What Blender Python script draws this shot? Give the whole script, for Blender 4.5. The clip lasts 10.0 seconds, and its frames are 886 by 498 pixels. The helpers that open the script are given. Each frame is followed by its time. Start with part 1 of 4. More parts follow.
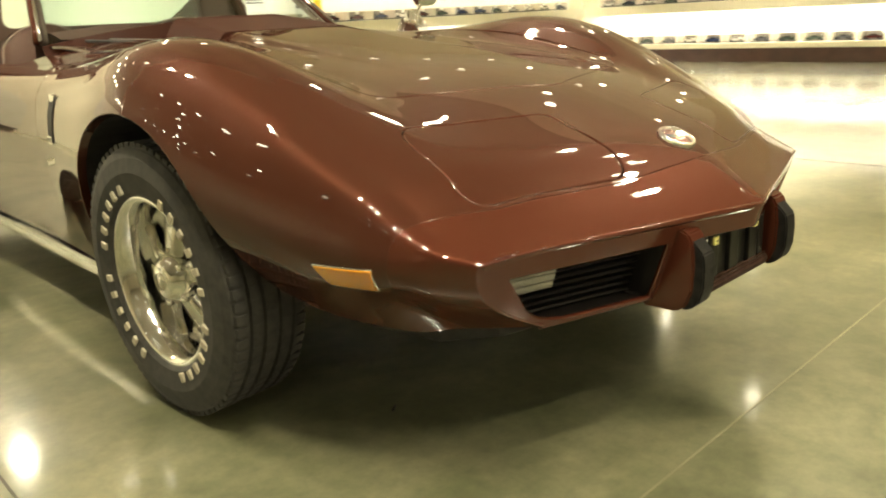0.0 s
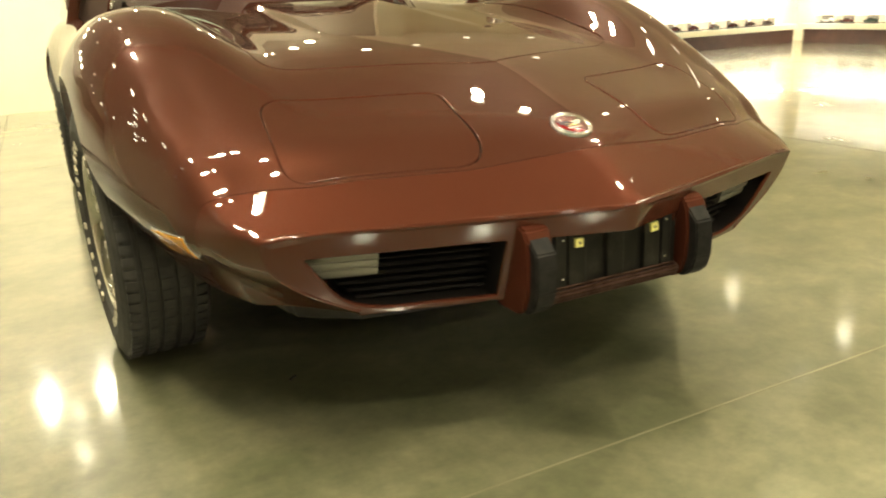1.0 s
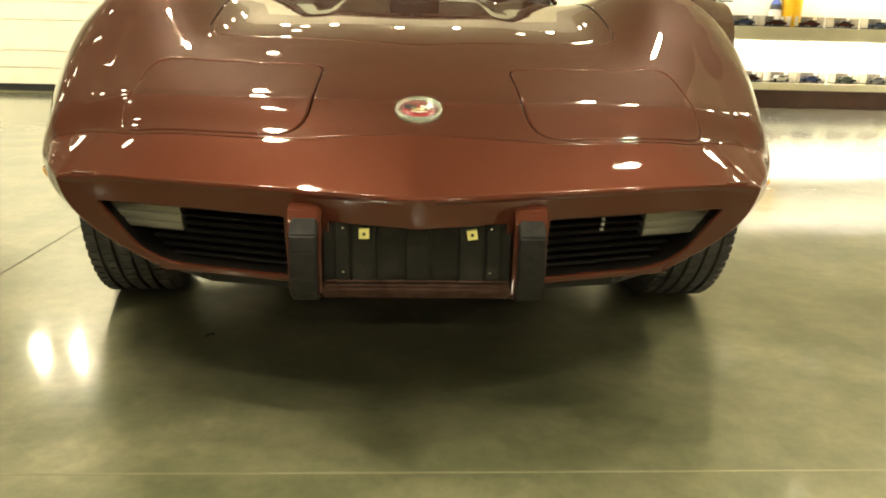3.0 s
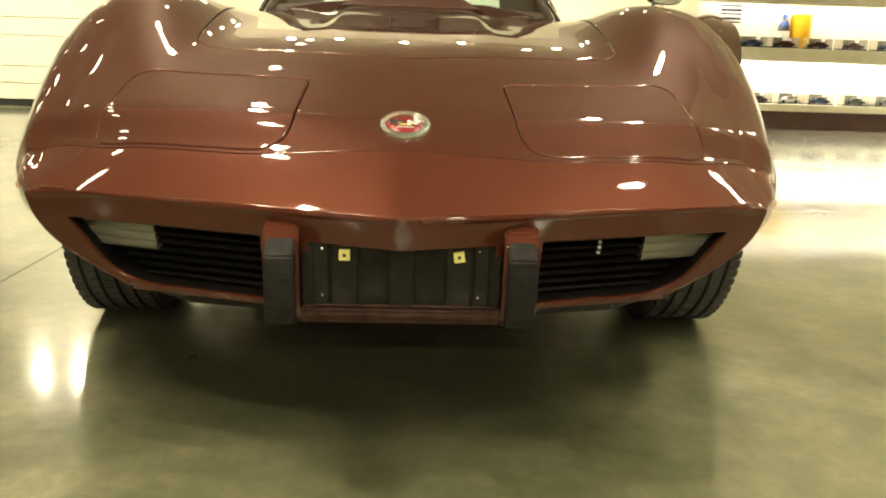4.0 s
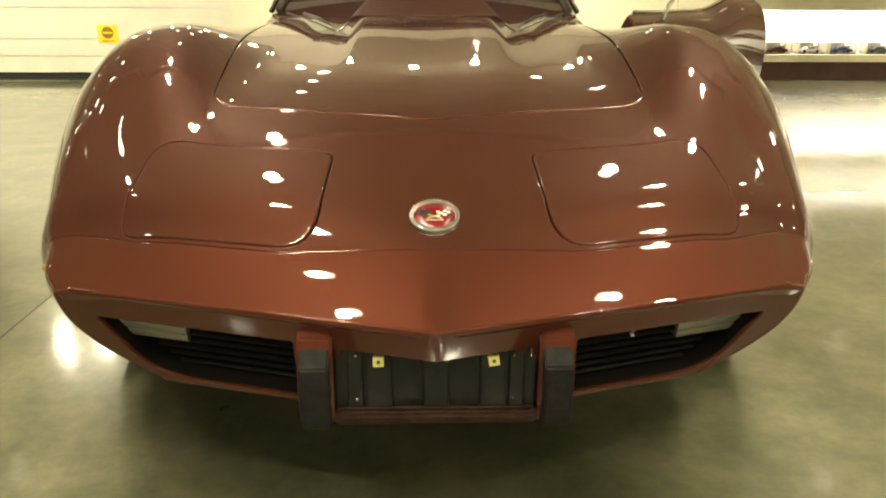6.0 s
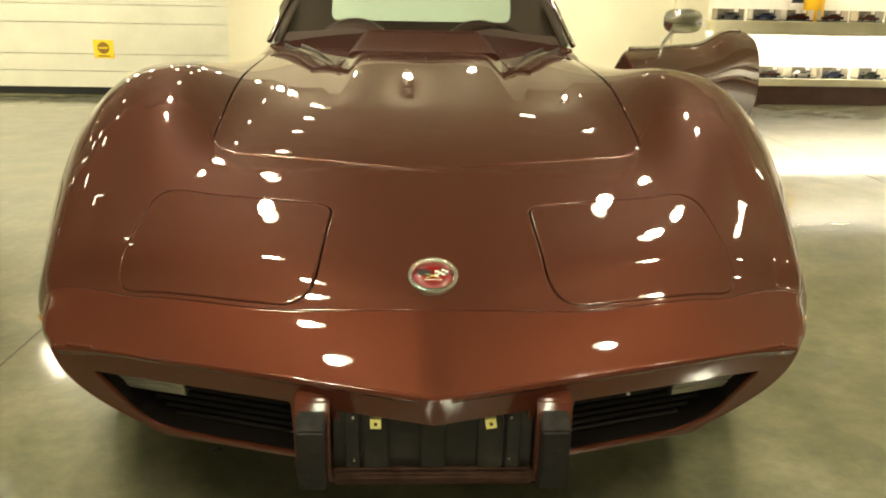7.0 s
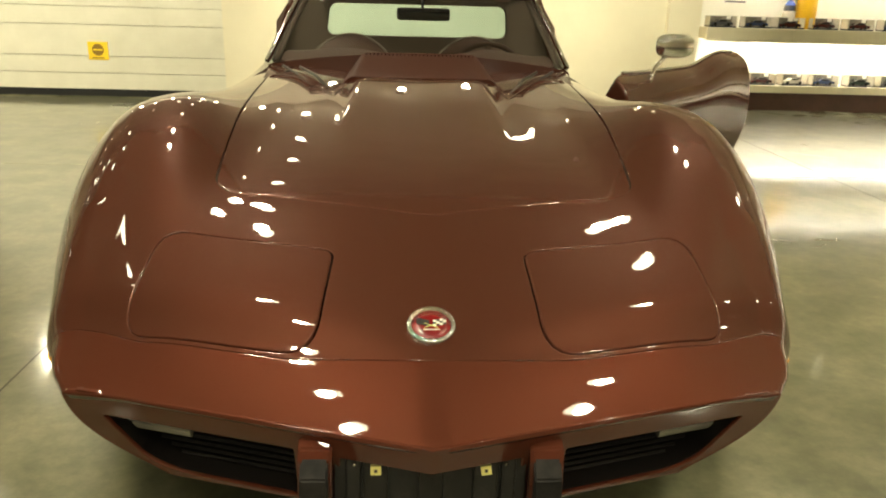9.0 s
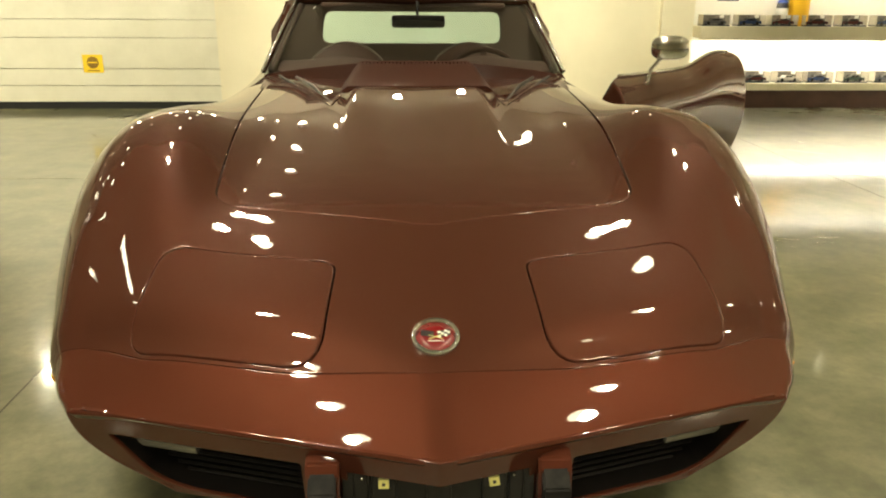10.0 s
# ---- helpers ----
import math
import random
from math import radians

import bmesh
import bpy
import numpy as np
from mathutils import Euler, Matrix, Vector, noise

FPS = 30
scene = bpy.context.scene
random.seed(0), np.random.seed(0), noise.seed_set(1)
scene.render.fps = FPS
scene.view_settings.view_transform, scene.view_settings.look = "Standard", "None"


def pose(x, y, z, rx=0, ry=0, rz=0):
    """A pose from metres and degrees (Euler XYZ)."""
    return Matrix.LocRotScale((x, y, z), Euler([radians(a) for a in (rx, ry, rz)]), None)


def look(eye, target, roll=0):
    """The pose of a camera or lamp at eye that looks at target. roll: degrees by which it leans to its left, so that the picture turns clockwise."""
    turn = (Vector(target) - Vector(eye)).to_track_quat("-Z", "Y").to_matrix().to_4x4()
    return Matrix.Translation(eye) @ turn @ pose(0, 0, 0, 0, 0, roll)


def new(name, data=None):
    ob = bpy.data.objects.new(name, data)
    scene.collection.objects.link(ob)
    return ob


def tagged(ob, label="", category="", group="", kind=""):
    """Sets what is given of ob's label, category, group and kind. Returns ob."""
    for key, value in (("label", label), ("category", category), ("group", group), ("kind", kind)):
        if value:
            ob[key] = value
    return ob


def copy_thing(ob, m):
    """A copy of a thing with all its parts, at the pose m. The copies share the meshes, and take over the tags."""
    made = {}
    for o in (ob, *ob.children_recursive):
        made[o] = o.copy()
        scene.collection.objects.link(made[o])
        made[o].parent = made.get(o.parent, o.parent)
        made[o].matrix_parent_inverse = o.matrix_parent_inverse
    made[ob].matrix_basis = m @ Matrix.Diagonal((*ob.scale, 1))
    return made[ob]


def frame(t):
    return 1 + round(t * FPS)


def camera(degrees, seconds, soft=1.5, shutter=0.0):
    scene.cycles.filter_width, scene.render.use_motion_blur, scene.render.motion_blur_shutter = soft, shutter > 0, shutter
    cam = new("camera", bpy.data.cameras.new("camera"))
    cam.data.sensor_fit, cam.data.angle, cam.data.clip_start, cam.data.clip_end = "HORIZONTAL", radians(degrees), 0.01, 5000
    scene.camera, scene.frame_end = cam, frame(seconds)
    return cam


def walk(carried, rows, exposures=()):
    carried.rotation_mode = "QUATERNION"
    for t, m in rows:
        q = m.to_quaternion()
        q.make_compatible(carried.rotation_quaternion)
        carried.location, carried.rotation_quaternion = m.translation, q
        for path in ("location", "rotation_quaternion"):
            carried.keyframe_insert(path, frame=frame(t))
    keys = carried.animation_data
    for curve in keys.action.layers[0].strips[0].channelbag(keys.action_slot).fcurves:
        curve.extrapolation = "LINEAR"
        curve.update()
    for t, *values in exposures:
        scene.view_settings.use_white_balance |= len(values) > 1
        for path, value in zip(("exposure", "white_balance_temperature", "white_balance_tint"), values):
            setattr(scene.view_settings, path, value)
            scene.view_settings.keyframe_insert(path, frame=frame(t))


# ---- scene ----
cam = camera(59.95, 10.0, soft=2.0, shutter=0.4)
PATH = [
    (0, (-1.513, -0.664, 0.881), (-0.207, 0.737, 0.306), -3.22),
    (0.5, (-1.226, -0.889, 0.852), (-0.162, 0.702, 0.271), -3.11),
    (1, (-0.911, -1.035, 0.845), (-0.057, 0.668, 0.236), -2.64),
    (1.5, (-0.606, -1.164, 0.819), (0.025, 0.651, 0.264), -2.07),
    (2, (-0.320, -1.187, 0.808), (0.053, 0.695, 0.244), -1.25),
    (2.5, (-0.120, -1.192, 0.766), (0.036, 0.720, 0.202), 0.53),
    (4, (0.009, -1.104, 0.725), (0.100, 0.832, 0.231), 1.93),
    (4.5, (-0.012, -1.087, 0.785), (0.102, 0.833, 0.239), 1.88),
    (5, (-0.018, -1.057, 0.857), (0.047, 0.838, 0.222), 0.72),
    (5.5, (-0.023, -1.038, 0.915), (0.026, 0.842, 0.234), 0.23),
    (6, (-0.023, -1.015, 0.959), (0.035, 0.879, 0.319), 0.23),
    (7.5, (-0.038, -0.996, 1.071), (0.045, 0.907, 0.461), 1.41),
    (8, (-0.039, -1.004, 1.102), (0.045, 0.897, 0.486), 1.54),
    (8.5, (-0.044, -1.012, 1.127), (0.048, 0.889, 0.512), 1.72),
    (9, (-0.046, -1.015, 1.142), (0.052, 0.883, 0.519), 1.62),
    (9.5, (-0.055, -1.013, 1.142), (0.053, 0.885, 0.523), 0.89),
    (10, (-0.053, -1.009, 1.153), (0.049, 0.892, 0.539), 0.34),
]
walk(cam, [(t, look(eye, target, roll)) for t, eye, target, roll in PATH],
     exposures=[(0, 0.45), (2.5, 0.33), (4.5, 0.39), (5.5, 0.20), (6.0, 0.18), (7.5, -0.11), (10, -0.16)])

# ---- world and light ----
scene.view_settings.exposure = 0.0
world = bpy.data.worlds.new("world")
scene.world = world
world.use_nodes = True
world.node_tree.nodes["Background"].inputs[0].default_value = (0.9, 0.85, 0.7, 1)
world.node_tree.nodes["Background"].inputs[1].default_value = 0.02
WARM = (1.0, 0.91, 0.635)
LAMP = 28.0
WALL_LAMP = 330.0
SPOT = 74.0
WASH = 300.0
TUBE = 75.0


# ---- materials ----
def material(name, colour, rough=0.5, metal=0.0, coat=0.0, glow=0.0, glow_colour=None, spec=None):
    m = bpy.data.materials.new(name)
    m.use_nodes = True
    b = m.node_tree.nodes["Principled BSDF"]
    b.inputs["Base Color"].default_value = (*colour, 1)
    b.inputs["Roughness"].default_value = rough
    b.inputs["Metallic"].default_value = metal
    b.inputs["Coat Weight"].default_value = coat
    b.inputs["Coat Roughness"].default_value = 0.02
    if spec is not None:
        b.inputs["Specular IOR Level"].default_value = spec
    if glow:
        b.inputs["Emission Color"].default_value = (*(glow_colour or colour), 1)
        b.inputs["Emission Strength"].default_value = glow
    return m


def node(m, kind, **inputs):
    n = m.node_tree.nodes.new(kind)
    for key, value in inputs.items():
        n.inputs[key.replace("_", " ")].default_value = value
    return n


def wire(m, a, out, b, into):
    m.node_tree.links.new(a.outputs[out], b.inputs[into])


def mottle(m, c1, c2, scale, detail=6.0, low=0.35, high=0.65, into="Base Color", coords="Object", rough=0.6):
    """Noise between two colours, or two values, on the shader's input."""
    b = m.node_tree.nodes["Principled BSDF"]
    co = node(m, "ShaderNodeTexCoord")
    nz = node(m, "ShaderNodeTexNoise", Scale=scale, Detail=detail, Roughness=rough)
    wire(m, co, coords, nz, "Vector")
    r = node(m, "ShaderNodeValToRGB")
    r.color_ramp.elements[0].position, r.color_ramp.elements[1].position = low, high
    r.color_ramp.elements[0].color, r.color_ramp.elements[1].color = (*c1, 1), (*c2, 1)
    wire(m, nz, "Fac", r, "Fac")
    wire(m, r, "Color", b, into)
    return r


def bumped(m, scale, strength, distance=0.002, detail=4.0, coords="Object"):
    b = m.node_tree.nodes["Principled BSDF"]
    co = node(m, "ShaderNodeTexCoord")
    nz = node(m, "ShaderNodeTexNoise", Scale=scale, Detail=detail)
    bp = node(m, "ShaderNodeBump", Strength=strength, Distance=distance)
    wire(m, co, coords, nz, "Vector")
    wire(m, nz, "Fac", bp, "Height")
    wire(m, bp, "Normal", b, "Normal")
    return bp


def grey(v):
    return (v, v, v)


PAINT = material("brown_paint", (0.062, 0.0200, 0.0118), 0.40, 0.24, 1.0, spec=0.0)
mottle(PAINT, (0.059, 0.0190, 0.0112), (0.065, 0.0210, 0.0124), 900.0, 2.0)
COVER = material("bumper_paint", (0.074, 0.0206, 0.0114), 0.40, 0.24, 1.0, spec=0.0)
mottle(COVER, (0.070, 0.0196, 0.0108), (0.078, 0.0216, 0.0120), 900.0, 2.0)
for m, wave in ((PAINT, 0.05), (COVER, 0.16)):
    # faint waviness of a hand-sprayed glass-fibre body
    b = m.node_tree.nodes["Principled BSDF"]
    co = node(m, "ShaderNodeTexCoord")
    nz = node(m, "ShaderNodeTexNoise", Scale=7.0, Detail=2.0)
    bp = node(m, "ShaderNodeBump", Strength=wave, Distance=0.004)
    wire(m, co, "Object", nz, "Vector")
    wire(m, nz, "Fac", bp, "Height")
    wire(m, bp, "Normal", b, "Coat Normal")
DARK = material("underbody_black", (0.012, 0.011, 0.010), 0.7)
mottle(DARK, (0.008, 0.0075, 0.007), (0.02, 0.018, 0.016), 30.0)
PAD = material("black_rubber_pad", (0.016, 0.015, 0.014), 0.5, spec=0.12)
mottle(PAD, (0.008, 0.0075, 0.007), (0.02, 0.018, 0.016), 45.0)
bumped(PAD, 400.0, 0.15)
BAR = material("dusty_brown_bar", (0.034, 0.016, 0.011), 0.7, spec=0.08)
mottle(BAR, (0.026, 0.012, 0.008), (0.055, 0.030, 0.022), 30.0, 8.0)
PLATE = material("plate_panel_black", (0.014, 0.012, 0.010), 0.28, spec=0.22)
mottle(PLATE, (0.011, 0.010, 0.0085), (0.038, 0.034, 0.028), 24.0, 8.0, 0.5, 0.85)
GRILLE = material("grille_black", (0.011, 0.009, 0.008), 0.5, spec=0.3)
TYRE = material("tyre_rubber", (0.032, 0.030, 0.026), 0.7)
mottle(TYRE, (0.024, 0.0225, 0.020), (0.046, 0.042, 0.035), 35.0)
LETTER = material("white_letters", (0.40, 0.36, 0.27), 0.75)
CHROME = material("chrome", (0.80, 0.79, 0.77), 0.09, 1.0)
ALLOY = material("bright_alloy", (0.62, 0.61, 0.58), 0.22, 1.0)
mottle(ALLOY, grey(0.10), grey(0.2), 40.0, into="Roughness")
TRIM = material("bright_trim", (0.7, 0.69, 0.66), 0.16, 1.0)
AMBER = material("amber_lens", (0.56, 0.22, 0.008), 0.22, coat=0.8)
CLEARLENS = material("ribbed_clear_lens", (0.24, 0.225, 0.175), 0.3, coat=0.5)
CLIP = material("yellow_clip", (0.72, 0.66, 0.22), 0.5)
SCREW = material("screw_dark", (0.08, 0.07, 0.06), 0.4, 0.8)
RED = material("emblem_red", (0.15, 0.006, 0.007), 0.25, coat=0.8)
BLACK = material("emblem_black", (0.02, 0.02, 0.02), 0.3)
WHITE = material("emblem_white", (0.8, 0.78, 0.7), 0.35)
VINYL = material("dark_brown_vinyl", (0.070, 0.036, 0.026), 0.8, spec=0.15)
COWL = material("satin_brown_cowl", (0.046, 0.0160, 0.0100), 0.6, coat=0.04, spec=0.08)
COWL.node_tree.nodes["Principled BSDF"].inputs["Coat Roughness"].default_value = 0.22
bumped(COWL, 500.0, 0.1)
bumped(VINYL, 350.0, 0.3)
SEAT = material("brown_leather", (0.095, 0.048, 0.034), 0.65, spec=0.3)
bumped(SEAT, 160.0, 0.3)
PIPING = material("pale_seat_piping", (0.30, 0.23, 0.18), 0.6)
HEADLINER = material("headliner", (0.15, 0.098, 0.074), 0.85)
GLASS = bpy.data.materials.new("tinted_glass")
GLASS.use_nodes = True
_t = GLASS.node_tree
_t.nodes.remove(_t.nodes["Principled BSDF"])
_tr = _t.nodes.new("ShaderNodeBsdfTransparent")
_tr.inputs[0].default_value = (0.80, 0.93, 0.95, 1)
_gl = _t.nodes.new("ShaderNodeBsdfGlossy")
_gl.inputs["Roughness"].default_value = 0.01
_fr = _t.nodes.new("ShaderNodeFresnel")
_fr.inputs["IOR"].default_value = 1.75
_mx = _t.nodes.new("ShaderNodeMixShader")
_t.links.new(_fr.outputs[0], _mx.inputs[0])
_t.links.new(_tr.outputs[0], _mx.inputs[1])
_t.links.new(_gl.outputs[0], _mx.inputs[2])
_t.links.new(_mx.outputs[0], _t.nodes["Material Output"].inputs[0])
CLEAR = GLASS.copy()
CLEAR.name = "clear_plastic"
CLEAR.node_tree.nodes["Transparent BSDF"].inputs[0].default_value = (0.95, 0.95, 0.93, 1)

CONCRETE = material("polished_concrete", (0.2, 0.185, 0.13), 0.2, spec=0.6)
CONCRETE.node_tree.nodes["Principled BSDF"].inputs["Coat Weight"].default_value = 1.0
CONCRETE.node_tree.nodes["Principled BSDF"].inputs["Coat IOR"].default_value = 1.95
CONCRETE.node_tree.nodes["Principled BSDF"].inputs["Coat Roughness"].default_value = 0.10


def concrete_nodes(m):
    b = m.node_tree.nodes["Principled BSDF"]
    co = node(m, "ShaderNodeTexCoord")
    big = node(m, "ShaderNodeTexNoise", Scale=1.3, Detail=8.0, Roughness=0.62, Distortion=0.6)
    fine = node(m, "ShaderNodeTexNoise", Scale=22.0, Detail=6.0, Roughness=0.7)
    for n in (big, fine):
        wire(m, co, "Object", n, "Vector")
    r1 = node(m, "ShaderNodeValToRGB")
    r1.color_ramp.elements[0].position, r1.color_ramp.elements[1].position = 0.3, 0.72
    r1.color_ramp.elements[0].color, r1.color_ramp.elements[1].color = (0.106, 0.106, 0.060, 1), (0.228, 0.222, 0.135, 1)
    wire(m, big, "Fac", r1, "Fac")
    mix = node(m, "ShaderNodeMix")
    mix.data_type, mix.blend_type = "RGBA", "OVERLAY"
    mix.inputs[0].default_value = 0.55
    wire(m, r1, "Color", mix, 6)
    wire(m, fine, "Fac", mix, 7)
    mid = node(m, "ShaderNodeTexNoise", Scale=4.0, Detail=10.0, Roughness=0.63, Distortion=0.15)
    wire(m, co, "Object", mid, "Vector")
    r2 = node(m, "ShaderNodeValToRGB")
    r2.color_ramp.elements[0].position, r2.color_ramp.elements[1].position = 0.36, 0.63
    r2.color_ramp.elements[0].color, r2.color_ramp.elements[1].color = (0.53, 0.57, 0.47, 1), (1.08, 1.05, 1.0, 1)
    wire(m, mid, "Fac", r2, "Fac")
    mul = node(m, "ShaderNodeMix")
    mul.data_type, mul.blend_type = "RGBA", "MULTIPLY"
    mul.inputs[0].default_value = 1.0
    wire(m, mix, 2, mul, 6)
    wire(m, r2, "Color", mul, 7)
    hsv = node(m, "ShaderNodeHueSaturation", Saturation=0.95, Value=1.0)
    wire(m, mul, 2, hsv, "Color")
    wire(m, hsv, "Color", b, "Base Color")
    rr = node(m, "ShaderNodeMapRange")
    rr.inputs[3].default_value, rr.inputs[4].default_value = 0.2, 0.42
    wire(m, big, "Fac", rr, 0)
    wire(m, rr, 0, b, "Roughness")
    bp = node(m, "ShaderNodeBump", Strength=0.03, Distance=0.001)
    wire(m, fine, "Fac", bp, "Height")
    wire(m, bp, "Normal", b, "Normal")


concrete_nodes(CONCRETE)
JOINT = material("joint_filler", (0.05, 0.045, 0.03), 0.7)
WALL = material("cream_wall", (0.80, 0.745, 0.57), 0.75)
mottle(WALL, (0.77, 0.715, 0.545), (0.82, 0.765, 0.59), 1.6)
CEIL_WHITE = material("white_ceiling_paint", (0.80, 0.76, 0.63), 0.85)
mottle(CEIL_WHITE, (0.77, 0.73, 0.60), (0.83, 0.79, 0.66), 1.5)
ROLL = material("roll_door_white", (0.74, 0.72, 0.60), 0.45)
mottle(ROLL, (0.70, 0.68, 0.56), (0.77, 0.75, 0.63), 3.0)
# also used on the upper back wall, where the dark tone replaces shade
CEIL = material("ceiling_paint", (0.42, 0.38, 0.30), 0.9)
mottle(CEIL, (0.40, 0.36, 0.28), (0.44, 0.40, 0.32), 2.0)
RUBBER = material("door_seal", (0.012, 0.012, 0.012), 0.8)
SHELF = material("shelf_cream", (0.78, 0.73, 0.56), 0.5)
mottle(SHELF, (0.74, 0.69, 0.53), (0.8, 0.75, 0.58), 4.0)
SHELFBACK = material("shelf_back_white", (0.82, 0.80, 0.70), 0.6)
PLINTH = material("plinth_brown", (0.07, 0.028, 0.018), 0.5)
mottle(PLINTH, (0.06, 0.024, 0.015), (0.085, 0.034, 0.022), 6.0)
SIGN = material("sign_yellow", (0.95, 0.66, 0.03), 0.5)
SIGNINK = material("sign_ink", (0.26, 0.15, 0.02), 0.6)
BULB = material("lamp_lens", (1, 1, 1), 0.4, glow=LAMP, glow_colour=WARM)
DIMTUBE = material("upper_shelf_tube", (1, 1, 1), 0.4, glow=TUBE * 0.4, glow_colour=(1.0, 0.93, 0.76))
TUBEGLOW = material("shelf_tube", (1, 1, 1), 0.4, glow=TUBE, glow_colour=(1.0, 0.93, 0.76))
# lens kept dim so that its glow on the floor stays weak
BULB_DIM = material("dim_lamp_lens", (1, 1, 1), 0.4, glow=5.0, glow_colour=WARM)
BULB_WALL = material("wall_lamp_lens", (1, 1, 1), 0.4, glow=WALL_LAMP, glow_colour=WARM)
FIXTURE = material("lamp_housing", (0.75, 0.72, 0.62), 0.4)


# ---- mesh helpers ----
def mesh_object(name, verts, faces, mat, smooth=True, normals=None, parent=None, label=""):
    me = bpy.data.meshes.new(name)
    me.from_pydata([tuple(v) for v in verts], [], [tuple(int(i) for i in f) for f in faces])
    me.materials.append(mat)
    me.polygons.foreach_set("use_smooth", [smooth] * len(me.polygons))
    if normals is not None:
        me.normals_split_custom_set_from_vertices([tuple(n) for n in normals])
    ob = new(name, me)
    if parent is not None:
        ob.parent = parent
    if label:
        tagged(ob, label)
    return ob


def part(name, bm, mat, parent=None, label="", smooth=False):
    me = bpy.data.meshes.new(name)
    bm.normal_update()
    bm.to_mesh(me)
    bm.free()
    me.materials.append(mat)
    me.polygons.foreach_set("use_smooth", [smooth] * len(me.polygons))
    ob = new(name, me)
    if parent is not None:
        ob.parent = parent
    if label:
        tagged(ob, label)
    return ob


def thing(name, label, category, group="", kind="", at=(0, 0, 0), turn=0.0):
    ob = new(name)
    ob.empty_display_size = 0.1
    ob.matrix_basis = pose(*at, 0, 0, turn)
    return tagged(ob, label, category, group, kind)


def box(bm, x0, x1, y0, y1, z0, z1, bevel=0.0):
    out = bmesh.ops.create_cube(bm, size=1.0, matrix=Matrix.LocRotScale(((x0 + x1) / 2, (y0 + y1) / 2, (z0 + z1) / 2), None, (abs(x1 - x0), abs(y1 - y0), abs(z1 - z0))))
    if bevel:
        edges = list({e for v in out["verts"] for e in v.link_edges})
        bmesh.ops.bevel(bm, geom=edges, offset=bevel, segments=2, affect="EDGES", profile=0.6)
    return bm


def boxed(*args):
    return box(bmesh.new(), *args)


def lathe(profile, steps, axis="z", close=False, start=0.0, sweep=2 * math.pi):
    """A bmesh of revolution: profile points of (radius, height)."""
    bm = bmesh.new()
    full = sweep > 6.28
    count = steps if full else steps + 1
    rings = []
    for i in range(count):
        a = start + sweep * i / steps
        c, s = math.cos(a), math.sin(a)
        ring = []
        for r, h in profile:
            co = (r * c, r * s, h) if axis == "z" else (h, r * c, r * s)
            ring.append(bm.verts.new(co))
        rings.append(ring)
    n = len(profile)
    for i in range(steps):
        a, b = rings[i], rings[(i + 1) % count]
        for j in range(n if close else n - 1):
            bm.faces.new((a[j], b[j], b[(j + 1) % n], a[(j + 1) % n]))
    bmesh.ops.remove_doubles(bm, verts=bm.verts, dist=1e-6)
    bmesh.ops.recalc_face_normals(bm, faces=bm.faces)
    return bm


def tube(points, radius, steps=8):
    """A bmesh tube along points."""
    bm = bmesh.new()
    pts = [Vector(p) for p in points]
    rings = []
    for i, p in enumerate(pts):
        d = (pts[min(i + 1, len(pts) - 1)] - pts[max(i - 1, 0)]).normalized()
        q = d.to_track_quat("Z", "Y")
        rings.append([bm.verts.new(p + q @ Vector((radius * math.cos(2 * math.pi * k / steps), radius * math.sin(2 * math.pi * k / steps), 0))) for k in range(steps)])
    for a, b in zip(rings, rings[1:]):
        for k in range(steps):
            bm.faces.new((a[k], a[(k + 1) % steps], b[(k + 1) % steps], b[k]))
    bm.faces.new(rings[0][::-1])
    bm.faces.new(rings[-1])
    bmesh.ops.recalc_face_normals(bm, faces=bm.faces)
    return bm


def prism(outline, depth, mapper):
    """A solid from a 2D outline: mapper(x, y, h) gives the place at height h."""
    bm = bmesh.new()
    low = [bm.verts.new(mapper(x, y, 0.0)) for x, y in outline]
    top = [bm.verts.new(mapper(x, y, depth)) for x, y in outline]
    n = len(outline)
    bm.faces.new(top)
    bm.faces.new(low[::-1])
    for i in range(n):
        bm.faces.new((low[i], low[(i + 1) % n], top[(i + 1) % n], top[i]))
    bmesh.ops.recalc_face_normals(bm, faces=bm.faces)
    return bm


class Spline:
    """A natural cubic spline through (t, value) keys."""

    def __init__(self, keys):
        k = np.array(keys, float)
        self.t, self.f = k[:, 0], k[:, 1]
        n = len(self.t)
        h = np.diff(self.t)
        a = np.zeros((n, n))
        b = np.zeros(n)
        a[0, 0] = a[-1, -1] = 1
        for i in range(1, n - 1):
            a[i, i - 1], a[i, i], a[i, i + 1] = h[i - 1], 2 * (h[i - 1] + h[i]), h[i]
            b[i] = 6 * ((self.f[i + 1] - self.f[i]) / h[i] - (self.f[i] - self.f[i - 1]) / h[i - 1])
        self.m = np.linalg.solve(a, b)

    def __call__(self, x):
        x = np.asarray(x, float)
        i = np.clip(np.searchsorted(self.t, x) - 1, 0, len(self.t) - 2)
        h = self.t[i + 1] - self.t[i]
        a, b = self.t[i + 1] - x, x - self.t[i]
        return (self.m[i] * a ** 3 + self.m[i + 1] * b ** 3) / (6 * h) + (self.f[i] / h - self.m[i] * h / 6) * a + (self.f[i + 1] / h - self.m[i + 1] * h / 6) * b


def smoothstep(a, b, x):
    t = np.clip((np.asarray(x, float) - a) / (b - a), 0, 1)
    return t * t * (3 - 2 * t)


